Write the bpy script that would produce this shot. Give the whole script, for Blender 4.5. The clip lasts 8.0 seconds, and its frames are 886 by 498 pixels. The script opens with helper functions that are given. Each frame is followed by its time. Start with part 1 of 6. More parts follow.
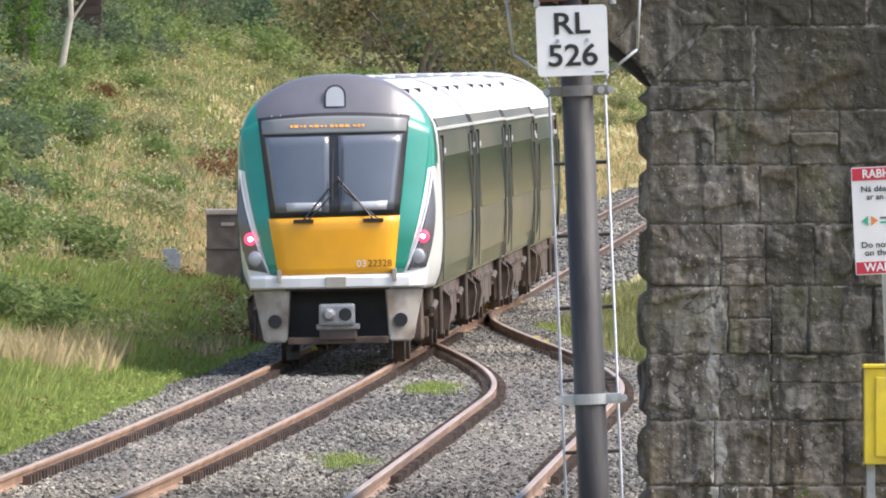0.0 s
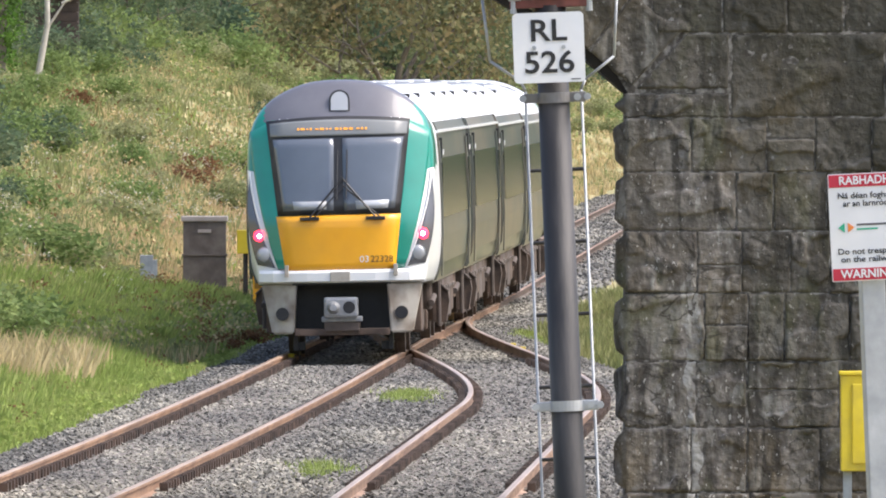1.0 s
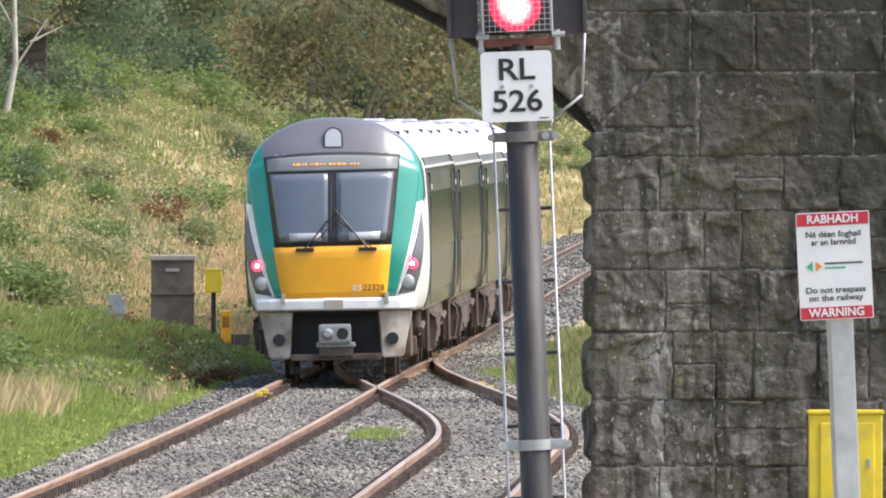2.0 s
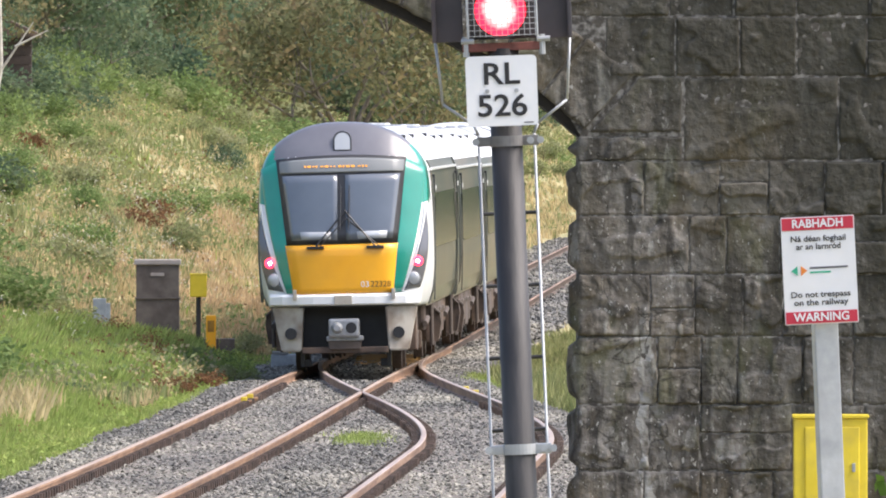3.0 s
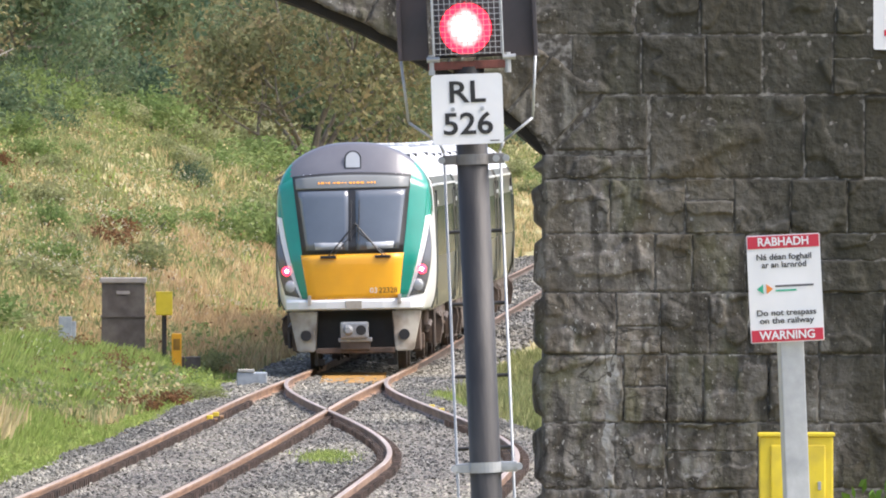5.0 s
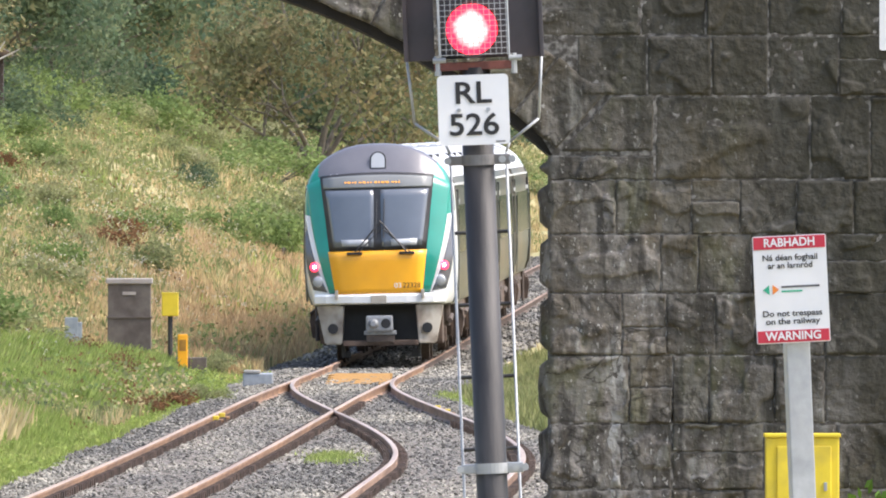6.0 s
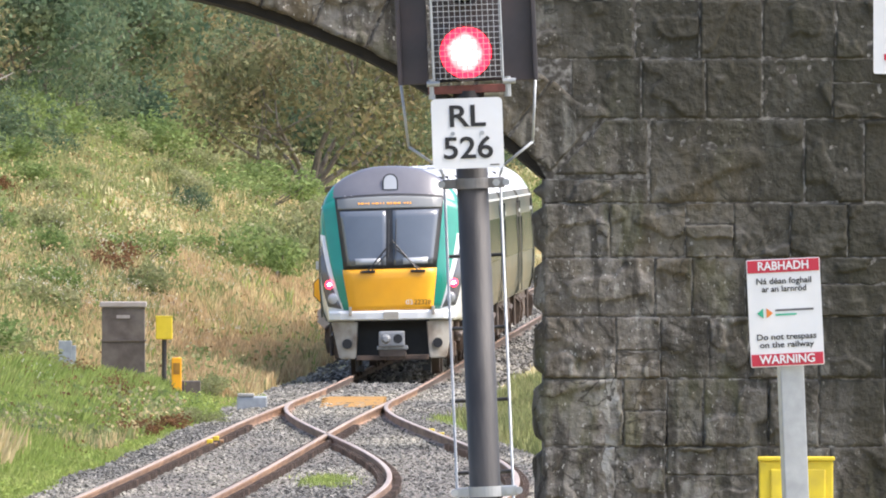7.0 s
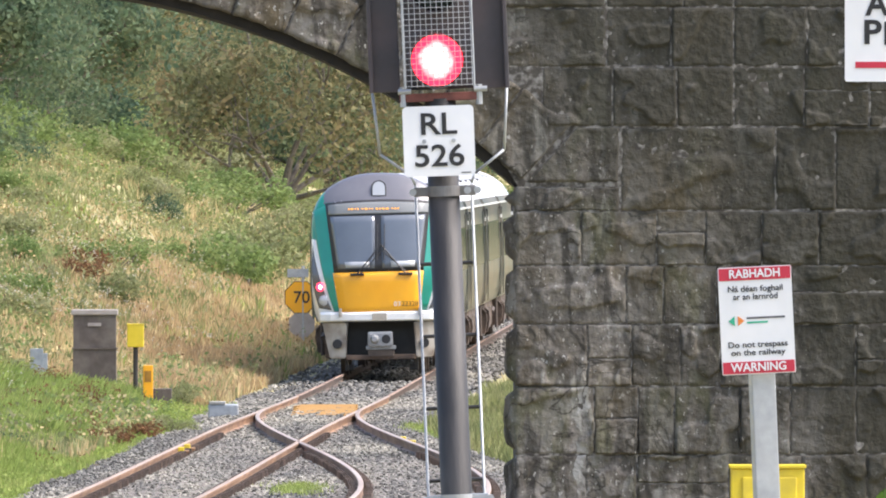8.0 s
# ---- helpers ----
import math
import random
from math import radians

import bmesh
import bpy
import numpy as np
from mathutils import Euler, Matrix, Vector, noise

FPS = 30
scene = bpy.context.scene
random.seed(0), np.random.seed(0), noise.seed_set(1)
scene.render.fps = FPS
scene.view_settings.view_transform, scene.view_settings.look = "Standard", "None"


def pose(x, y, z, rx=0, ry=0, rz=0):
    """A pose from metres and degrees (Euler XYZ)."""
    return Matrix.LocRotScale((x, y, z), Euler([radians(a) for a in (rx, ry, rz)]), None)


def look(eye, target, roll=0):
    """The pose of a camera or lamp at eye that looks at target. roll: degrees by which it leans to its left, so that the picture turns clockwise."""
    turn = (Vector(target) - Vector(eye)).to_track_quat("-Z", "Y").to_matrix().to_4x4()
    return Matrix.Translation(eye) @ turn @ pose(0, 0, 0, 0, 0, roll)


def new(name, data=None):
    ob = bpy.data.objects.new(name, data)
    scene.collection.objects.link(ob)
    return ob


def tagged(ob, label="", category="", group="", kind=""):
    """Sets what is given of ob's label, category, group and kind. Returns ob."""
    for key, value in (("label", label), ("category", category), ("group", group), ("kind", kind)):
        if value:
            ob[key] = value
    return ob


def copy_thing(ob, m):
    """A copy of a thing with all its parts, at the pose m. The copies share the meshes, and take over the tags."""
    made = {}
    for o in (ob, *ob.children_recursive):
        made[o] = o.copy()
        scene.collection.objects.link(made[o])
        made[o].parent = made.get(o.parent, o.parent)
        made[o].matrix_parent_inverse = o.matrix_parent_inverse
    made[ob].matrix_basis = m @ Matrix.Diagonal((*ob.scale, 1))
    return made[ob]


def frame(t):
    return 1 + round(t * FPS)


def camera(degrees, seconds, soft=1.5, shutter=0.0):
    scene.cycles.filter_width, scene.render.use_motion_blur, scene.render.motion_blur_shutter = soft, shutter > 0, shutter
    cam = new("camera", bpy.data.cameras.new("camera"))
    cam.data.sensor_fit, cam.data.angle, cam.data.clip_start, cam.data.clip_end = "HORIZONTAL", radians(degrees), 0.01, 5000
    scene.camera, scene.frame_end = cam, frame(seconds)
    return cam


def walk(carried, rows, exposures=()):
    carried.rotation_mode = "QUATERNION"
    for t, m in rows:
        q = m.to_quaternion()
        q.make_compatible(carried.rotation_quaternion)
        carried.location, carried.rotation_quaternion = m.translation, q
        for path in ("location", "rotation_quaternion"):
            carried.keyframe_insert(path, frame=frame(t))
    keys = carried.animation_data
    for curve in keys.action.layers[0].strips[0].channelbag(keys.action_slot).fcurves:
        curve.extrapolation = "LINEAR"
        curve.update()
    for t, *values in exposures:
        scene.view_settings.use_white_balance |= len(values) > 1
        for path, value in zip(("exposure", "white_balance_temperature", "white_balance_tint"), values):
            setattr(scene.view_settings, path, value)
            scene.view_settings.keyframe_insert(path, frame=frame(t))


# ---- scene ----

# ---------------------------------------------------------------- camera
EYE = (0.0, 0.0, 4.39)          # rail head is z = 0; the long lens stands beside the line
LENS = 2.4952
cam = camera(LENS, 8.0, soft=1.9)

# time, degrees to the right of +Y, degrees below level: a hand-held pan
AIM = (
    (0.0, -0.2316, 0.5620), (0.5, -0.2583, 0.5620), (1.0, -0.1657, 0.5426), (1.5, -0.1536, 0.4646),
    (1.8, -0.1023, 0.4310), (2.0, -0.0756, 0.4329), (2.2, -0.0446, 0.4297), (3.3, -0.0239, 0.4090),
    (3.5, 0.0000, 0.3963), (4.0, 0.0366, 0.3926), (4.2, 0.0681, 0.3745), (5.3, 0.0557, 0.3692),
    (5.5, 0.0487, 0.3793), (6.0, 0.0463, 0.3670), (6.5, 0.1120, 0.3159), (7.0, 0.0633, 0.3013),
    (7.5, 0.1073, 0.2890), (8.0, 0.1439, 0.2793))


def aimed(right, down):
    r, d = radians(right), radians(down)
    return look(EYE, (EYE[0] + 100 * math.tan(r), EYE[1] + 100, EYE[2] - 100 * math.tan(d)))


# the film's exposure creeps up as the dark bridge fills more of the view
walk(cam, [(t, aimed(r, d)) for t, r, d in AIM], exposures=((0.0, 1.14, 6350, 13), (2.0, 1.20, 6350, 13), (3.5, 1.24, 6350, 13), (5.5, 1.32, 6350, 13), (8.0, 1.42, 6350, 13)))

# ---------------------------------------------------------------- light
SUN_EL, SUN_AZ = 54.0, 97.0    # azimuth clockwise from +Y
world = bpy.data.worlds.new("world")
scene.world = world
world.use_nodes = True
wn = world.node_tree
sky = wn.nodes.new("ShaderNodeTexSky")
sky.sky_type = "NISHITA"
sky.sun_disc = False
sky.sun_elevation, sky.sun_rotation = radians(SUN_EL), radians(SUN_AZ)
sky.air_density, sky.dust_density, sky.ozone_density = 1.0, 4.0, 1.0
wn.nodes["Background"].inputs["Strength"].default_value = 0.15
wn.links.new(sky.outputs["Color"], wn.nodes["Background"].inputs["Color"])
sun = new("sun", bpy.data.lights.new("sun", "SUN"))
sun.data.energy, sun.data.angle, sun.data.color = 1.75, radians(38), (1.0, 0.95, 0.87)
a, e = radians(SUN_AZ), radians(SUN_EL)
sun.matrix_world = look((0, 0, 60), (-math.sin(a) * math.cos(e) * 10, -math.cos(a) * math.cos(e) * 10, 60 - math.sin(e) * 10))

# ---------------------------------------------------------------- materials
def material(name, colors, scale=4.0, rough=0.7, metal=0.0, bump=0.0, bump_scale=None, detail=6.0, spread=0.0, stain=None,
             stain_scale=0.6, stain_amount=0.5, stretch=(1, 1, 1), coat=0.0, island=0.0):
    """A noisy surface: a ramp of base colours over fine noise, a broad stain over it, fine relief.
    spread: lightness by object; island: lightness by loose piece."""
    m = bpy.data.materials.new(name)
    m.use_nodes = True
    nt = m.node_tree
    b = nt.nodes["Principled BSDF"]
    b.inputs["Roughness"].default_value, b.inputs["Metallic"].default_value = rough, metal
    b.inputs["Coat Weight"].default_value = coat
    tc = nt.nodes.new("ShaderNodeTexCoord")
    mp = nt.nodes.new("ShaderNodeMapping")
    mp.inputs["Scale"].default_value = stretch
    nt.links.new(tc.outputs["Object"], mp.inputs["Vector"])
    info = nt.nodes.new("ShaderNodeObjectInfo")
    off = nt.nodes.new("ShaderNodeVectorMath")
    off.operation = "MULTIPLY_ADD"
    off.inputs[1].default_value = (37.0, 23.0, 51.0)
    nt.links.new(info.outputs["Random"], off.inputs[0])
    nt.links.new(mp.outputs["Vector"], off.inputs[2])
    n = nt.nodes.new("ShaderNodeTexNoise")
    n.inputs["Scale"].default_value, n.inputs["Detail"].default_value, n.inputs["Roughness"].default_value = scale, detail, 0.6
    nt.links.new(off.outputs["Vector"], n.inputs["Vector"])
    r = nt.nodes.new("ShaderNodeValToRGB")
    el = r.color_ramp.elements
    while len(el) < len(colors):
        el.new(0.5)
    for i, c in enumerate(colors):
        el[i].position = 0.3 + 0.4 * i / max(1, len(colors) - 1)
        el[i].color = (*c, 1)
    nt.links.new(n.outputs["Fac"], r.inputs["Fac"])
    out = r.outputs["Color"]
    if stain:
        n2 = nt.nodes.new("ShaderNodeTexNoise")
        n2.inputs["Scale"].default_value, n2.inputs["Detail"].default_value = stain_scale, 4
        nt.links.new(off.outputs["Vector"], n2.inputs["Vector"])
        r2 = nt.nodes.new("ShaderNodeMapRange")
        r2.inputs["From Min"].default_value, r2.inputs["From Max"].default_value = 0.45, 0.68
        r2.inputs["To Max"].default_value = stain_amount
        nt.links.new(n2.outputs["Fac"], r2.inputs["Value"])
        mx = nt.nodes.new("ShaderNodeMix")
        mx.data_type = "RGBA"
        mx.inputs["B"].default_value = (*stain, 1)
        nt.links.new(r2.outputs["Result"], mx.inputs["Factor"])
        nt.links.new(out, mx.inputs["A"])
        out = mx.outputs["Result"]
    if spread or island:
        hs = nt.nodes.new("ShaderNodeHueSaturation")
        mr = nt.nodes.new("ShaderNodeMapRange")
        amount = spread or island
        mr.inputs["To Min"].default_value, mr.inputs["To Max"].default_value = 1 - amount, 1 + amount
        if island:
            geo = nt.nodes.new("ShaderNodeNewGeometry")
            nt.links.new(geo.outputs["Random Per Island"], mr.inputs["Value"])
        else:
            nt.links.new(info.outputs["Random"], mr.inputs["Value"])
        nt.links.new(mr.outputs["Result"], hs.inputs["Value"])
        nt.links.new(out, hs.inputs["Color"])
        out = hs.outputs["Color"]
    nt.links.new(out, b.inputs["Base Color"])
    if bump:
        n3 = nt.nodes.new("ShaderNodeTexNoise")
        n3.inputs["Scale"].default_value, n3.inputs["Detail"].default_value = bump_scale or scale * 3, 8
        nt.links.new(off.outputs["Vector"], n3.inputs["Vector"])
        bp = nt.nodes.new("ShaderNodeBump")
        bp.inputs["Strength"].default_value, bp.inputs["Distance"].default_value = 1.0, bump
        nt.links.new(n3.outputs["Fac"], bp.inputs["Height"])
        nt.links.new(bp.outputs["Normal"], b.inputs["Normal"])
    return m


def glow(name, color, strength):
    m = bpy.data.materials.new(name)
    m.use_nodes = True
    b = m.node_tree.nodes["Principled BSDF"]
    b.inputs["Base Color"].default_value = (*color, 1)
    b.inputs["Emission Color"].default_value = (*color, 1)
    b.inputs["Emission Strength"].default_value = strength
    return m


MORTAR = material("mortar", [(0.035, 0.031, 0.026), (0.085, 0.077, 0.065)], 7.0, 0.95, bump=0.01, stain=(0.40, 0.39, 0.36), stain_scale=15.0, stain_amount=0.55)
# near-black colour stands for the shade under the arch
SOFFIT_SHADE = material("soffit_shade", [(0.012, 0.011, 0.01), (0.026, 0.023, 0.02)], 5.0, 0.95, bump=0.01)
BALLAST = material("ballast", [(0.06, 0.057, 0.05), (0.13, 0.123, 0.109), (0.23, 0.22, 0.195)], 9.0, 0.9, bump=0.03, bump_scale=30, stain=(0.36, 0.33, 0.26), stain_scale=0.22, stain_amount=0.55)
PEBBLE = material("ballast_stone", [(0.075, 0.073, 0.066), (0.168, 0.161, 0.145)], 6.0, 0.9, island=0.65, stain=(0.32, 0.30, 0.24), stain_scale=0.45, stain_amount=0.6, stretch=(1, 0.15, 1))
RUST = material("rusty_rail_side", [(0.15, 0.083, 0.05), (0.27, 0.16, 0.095), (0.40, 0.25, 0.15)], 3.0, 0.75, bump=0.003, stain=(0.13, 0.085, 0.06), stain_scale=0.5, stain_amount=0.6, stretch=(1, 0.2, 1))
RUST_DARK = material("rusty_siding_rail", [(0.14, 0.085, 0.06), (0.25, 0.16, 0.11), (0.36, 0.25, 0.18)], 3.0, 0.75, bump=0.003, stain=(0.09, 0.06, 0.048), stain_scale=0.5, stain_amount=0.6, stretch=(1, 0.2, 1))
RAILHEAD = material("rail_head", [(0.29, 0.195, 0.13), (0.42, 0.31, 0.225)], 1.5, 0.45, 0.2, stain=(0.22, 0.14, 0.09), stain_scale=0.8, stain_amount=0.6, stretch=(1, 0.1, 1))
RAILHEAD_DULL = material("siding_rail_head", [(0.30, 0.22, 0.175), (0.44, 0.36, 0.30)], 1.5, 0.5, 0.2, stain=(0.22, 0.15, 0.11), stain_scale=0.8, stain_amount=0.6, stretch=(1, 0.1, 1))
SLEEPER = material("sleeper", [(0.10, 0.085, 0.07), (0.2, 0.18, 0.16)], 6.0, 0.9, bump=0.004)
GRASSGROUND = material("verge_ground", [(0.13, 0.15, 0.05), (0.25, 0.24, 0.10), (0.40, 0.33, 0.18)], 1.2, 0.95, bump=0.05, bump_scale=6, stain=(0.40, 0.30, 0.16), stain_scale=0.16, stain_amount=0.7)


def stone_material():
    """Rock-faced masonry: grain, a tone for each block, broad damp streaks, pale lichen."""
    m = material("stone", [(0.062, 0.055, 0.047), (0.138, 0.125, 0.108), (0.27, 0.25, 0.22)], 9.0, 0.92, spread=0.22, detail=12)
    nt = m.node_tree
    b = nt.nodes["Principled BSDF"]
    src = b.inputs["Base Color"].links[0].from_socket
    geo = nt.nodes.new("ShaderNodeNewGeometry")
    for stretch, scale, lo, hi, amount, col in (((1.0, 1.0, 0.12), 3.1, 0.50, 0.62, 0.75, (0.04, 0.035, 0.028)),
                                                ((1.0, 1.0, 0.4), 3.8, 0.60, 0.63, 0.6, (0.36, 0.355, 0.32)),
                                                ((1.0, 1.0, 0.06), 6.5, 0.48, 0.62, 0.75, (0.035, 0.031, 0.025)),
                                                ((1.0, 1.0, 0.8), 19.0, 0.65, 0.69, 0.5, (0.42, 0.41, 0.37)),
                                                ((1.0, 1.0, 0.7), 1.1, 0.46, 0.66, 0.7, (0.15, 0.115, 0.06)),
                                                ((1.0, 1.0, 0.35), 2.7, 0.52, 0.62, 0.6, (0.085, 0.088, 0.04)),
                                                ((1.0, 1.0, 0.45), 2.3, 0.54, 0.58, 0.5, (0.21, 0.20, 0.18)),
                                                ((1.0, 1.0, 0.2), 8.5, 0.53, 0.58, 0.4, (0.17, 0.155, 0.13)),
                                                ((1.0, 1.0, 0.16), 4.6, 0.56, 0.62, 0.75, (0.02, 0.018, 0.015)),
                                                ((1.0, 1.0, 0.8), 5.2, 0.57, 0.63, 0.45, (0.03, 0.027, 0.022)),
                                                ((1.0, 1.0, 0.6), 26.0, 0.645, 0.67, 0.65, (0.45, 0.44, 0.40))):
        mp = nt.nodes.new("ShaderNodeMapping")
        mp.inputs["Scale"].default_value = stretch
        mp.inputs["Location"].default_value = (scale * 7, 0, scale * 3)
        nt.links.new(geo.outputs["Position"], mp.inputs["Vector"])
        n = nt.nodes.new("ShaderNodeTexNoise")
        n.inputs["Scale"].default_value, n.inputs["Detail"].default_value = scale, 7
        nt.links.new(mp.outputs["Vector"], n.inputs["Vector"])
        r = nt.nodes.new("ShaderNodeMapRange")
        r.inputs["From Min"].default_value, r.inputs["From Max"].default_value, r.inputs["To Max"].default_value = lo, hi, amount
        nt.links.new(n.outputs["Fac"], r.inputs["Value"])
        mx = nt.nodes.new("ShaderNodeMix")
        mx.data_type = "RGBA"
        mx.inputs["B"].default_value = (*col, 1)
        nt.links.new(r.outputs["Result"], mx.inputs["Factor"])
        nt.links.new(src, mx.inputs["A"])
        src = mx.outputs["Result"]
    # a lime run down one joint of the abutment
    sep = nt.nodes.new("ShaderNodeSeparateXYZ")
    nt.links.new(geo.outputs["Position"], sep.inputs["Vector"])
    mp = nt.nodes.new("ShaderNodeMapping")
    mp.inputs["Scale"].default_value = (0.0, 0.0, 1.0)
    nt.links.new(geo.outputs["Position"], mp.inputs["Vector"])
    n = nt.nodes.new("ShaderNodeTexNoise")
    n.inputs["Scale"].default_value, n.inputs["Detail"].default_value = 2.6, 6
    nt.links.new(mp.outputs["Vector"], n.inputs["Vector"])
    sway = nt.nodes.new("ShaderNodeMath")
    sway.operation = "MULTIPLY_ADD"
    sway.inputs[1].default_value = 0.35
    nt.links.new(n.outputs["Fac"], sway.inputs[0])
    nt.links.new(sep.outputs["X"], sway.inputs[2])
    gap = nt.nodes.new("ShaderNodeMath")
    gap.operation = "COMPARE"
    gap.inputs[1].default_value, gap.inputs[2].default_value = 1.82 + 0.175, 0.055
    nt.links.new(sway.outputs["Value"], gap.inputs[0])
    n2 = nt.nodes.new("ShaderNodeTexNoise")
    n2.inputs["Scale"].default_value, n2.inputs["Detail"].default_value = 3.0, 8
    nt.links.new(geo.outputs["Position"], n2.inputs["Vector"])
    span = nt.nodes.new("ShaderNodeMapRange")
    span.inputs["From Min"].default_value, span.inputs["From Max"].default_value = 2.5, 1.9
    nt.links.new(sep.outputs["Z"], span.inputs["Value"])
    patch_of = nt.nodes.new("ShaderNodeMapRange")
    patch_of.inputs["From Min"].default_value, patch_of.inputs["From Max"].default_value, patch_of.inputs["To Max"].default_value = 0.42, 0.5, 0.75
    nt.links.new(n2.outputs["Fac"], patch_of.inputs["Value"])
    fac = gap.outputs["Value"]
    for other in (span, patch_of):
        mul = nt.nodes.new("ShaderNodeMath")
        mul.operation = "MULTIPLY"
        nt.links.new(fac, mul.inputs[0])
        nt.links.new(other.outputs["Result"], mul.inputs[1])
        fac = mul.outputs["Value"]
    mx = nt.nodes.new("ShaderNodeMix")
    mx.data_type = "RGBA"
    mx.inputs["B"].default_value = (0.34, 0.34, 0.32, 1)
    nt.links.new(fac, mx.inputs["Factor"])
    nt.links.new(src, mx.inputs["A"])
    src = mx.outputs["Result"]
    # split lines, different in every block, ledge shadow put into their dark colour
    info = nt.nodes.new("ShaderNodeObjectInfo")
    off = nt.nodes.new("ShaderNodeVectorMath")
    off.operation = "MULTIPLY_ADD"
    off.inputs[1].default_value = (31.0, 17.0, 43.0)
    nt.links.new(info.outputs["Random"], off.inputs[0])
    nt.links.new(geo.outputs["Position"], off.inputs[2])
    n = nt.nodes.new("ShaderNodeTexNoise")
    n.inputs["Scale"].default_value, n.inputs["Detail"].default_value, n.inputs["Distortion"].default_value = 1.7, 6, 0.6
    nt.links.new(off.outputs["Vector"], n.inputs["Vector"])
    dist = nt.nodes.new("ShaderNodeMath")
    dist.operation = "SUBTRACT"
    dist.inputs[1].default_value = 0.57
    nt.links.new(n.outputs["Fac"], dist.inputs[0])
    size = nt.nodes.new("ShaderNodeMath")
    size.operation = "ABSOLUTE"
    nt.links.new(dist.outputs["Value"], size.inputs[0])
    mr = nt.nodes.new("ShaderNodeMapRange")
    mr.inputs["From Max"].default_value, mr.inputs["To Min"].default_value, mr.inputs["To Max"].default_value = 0.013, 0.9, 0.0
    nt.links.new(size.outputs["Value"], mr.inputs["Value"])
    mx = nt.nodes.new("ShaderNodeMix")
    mx.data_type = "RGBA"
    mx.inputs["B"].default_value = (0.03, 0.026, 0.02, 1)
    nt.links.new(mr.outputs["Result"], mx.inputs["Factor"])
    nt.links.new(src, mx.inputs["A"])
    src = mx.outputs["Result"]
    # a dark olive tone, thickening with height and to the right of the arch, broken by noise
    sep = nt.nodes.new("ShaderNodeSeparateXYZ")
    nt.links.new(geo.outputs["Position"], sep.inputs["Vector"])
    tone_ramp = nt.nodes.new("ShaderNodeMath")
    tone_ramp.operation = "MULTIPLY_ADD"
    tone_ramp.inputs[1].default_value, tone_ramp.inputs[2].default_value = 0.10, -0.38
    nt.links.new(sep.outputs["Z"], tone_ramp.inputs[0])
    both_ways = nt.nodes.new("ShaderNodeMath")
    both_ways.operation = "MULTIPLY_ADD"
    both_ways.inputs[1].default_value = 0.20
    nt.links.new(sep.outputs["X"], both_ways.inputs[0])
    nt.links.new(tone_ramp.outputs["Value"], both_ways.inputs[2])
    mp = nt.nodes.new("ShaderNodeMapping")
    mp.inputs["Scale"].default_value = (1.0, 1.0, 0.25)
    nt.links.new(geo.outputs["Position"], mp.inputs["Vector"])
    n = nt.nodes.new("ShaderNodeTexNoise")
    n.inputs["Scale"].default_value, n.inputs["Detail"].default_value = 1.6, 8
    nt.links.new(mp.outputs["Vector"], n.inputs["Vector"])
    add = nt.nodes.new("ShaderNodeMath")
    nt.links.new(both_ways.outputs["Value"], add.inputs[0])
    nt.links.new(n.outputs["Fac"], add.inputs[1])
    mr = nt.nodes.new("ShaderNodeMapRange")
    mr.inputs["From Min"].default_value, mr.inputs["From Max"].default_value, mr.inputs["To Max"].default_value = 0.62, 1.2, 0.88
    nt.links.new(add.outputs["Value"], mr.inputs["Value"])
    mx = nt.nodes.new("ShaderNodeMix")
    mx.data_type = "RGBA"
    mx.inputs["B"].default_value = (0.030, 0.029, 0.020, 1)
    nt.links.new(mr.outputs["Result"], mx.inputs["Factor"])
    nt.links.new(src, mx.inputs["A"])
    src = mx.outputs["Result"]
    nt.links.new(src, b.inputs["Base Color"])
    n = nt.nodes.new("ShaderNodeTexNoise")
    n.inputs["Scale"].default_value, n.inputs["Detail"].default_value = 12.0, 10
    nt.links.new(geo.outputs["Position"], n.inputs["Vector"])
    bp = nt.nodes.new("ShaderNodeBump")
    bp.inputs["Strength"].default_value, bp.inputs["Distance"].default_value = 1.0, 0.034
    nt.links.new(n.outputs["Fac"], bp.inputs["Height"])
    nt.links.new(bp.outputs["Normal"], b.inputs["Normal"])
    return m


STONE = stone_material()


def pebbly(m, scale):
    """Adds single stones to a ground material."""
    nt = m.node_tree
    b = nt.nodes["Principled BSDF"]
    src = b.inputs["Base Color"].links[0].from_socket
    geo = nt.nodes.new("ShaderNodeNewGeometry")
    v = nt.nodes.new("ShaderNodeTexVoronoi")
    v.inputs["Scale"].default_value = scale
    nt.links.new(geo.outputs["Position"], v.inputs["Vector"])
    bw = nt.nodes.new("ShaderNodeSeparateColor")
    nt.links.new(v.outputs["Color"], bw.inputs["Color"])
    mr = nt.nodes.new("ShaderNodeMapRange")
    mr.inputs["To Min"].default_value, mr.inputs["To Max"].default_value = 0.35, 1.6
    nt.links.new(bw.outputs["Red"], mr.inputs["Value"])
    hs = nt.nodes.new("ShaderNodeHueSaturation")
    nt.links.new(mr.outputs["Result"], hs.inputs["Value"])
    nt.links.new(src, hs.inputs["Color"])
    nt.links.new(hs.outputs["Color"], b.inputs["Base Color"])
    bp = nt.nodes.new("ShaderNodeBump")
    bp.inputs["Distance"].default_value = 0.04
    bp.invert = True
    nt.links.new(v.outputs["Distance"], bp.inputs["Height"])
    nt.links.new(bp.outputs["Normal"], b.inputs["Normal"])


pebbly(BALLAST, 14.0)


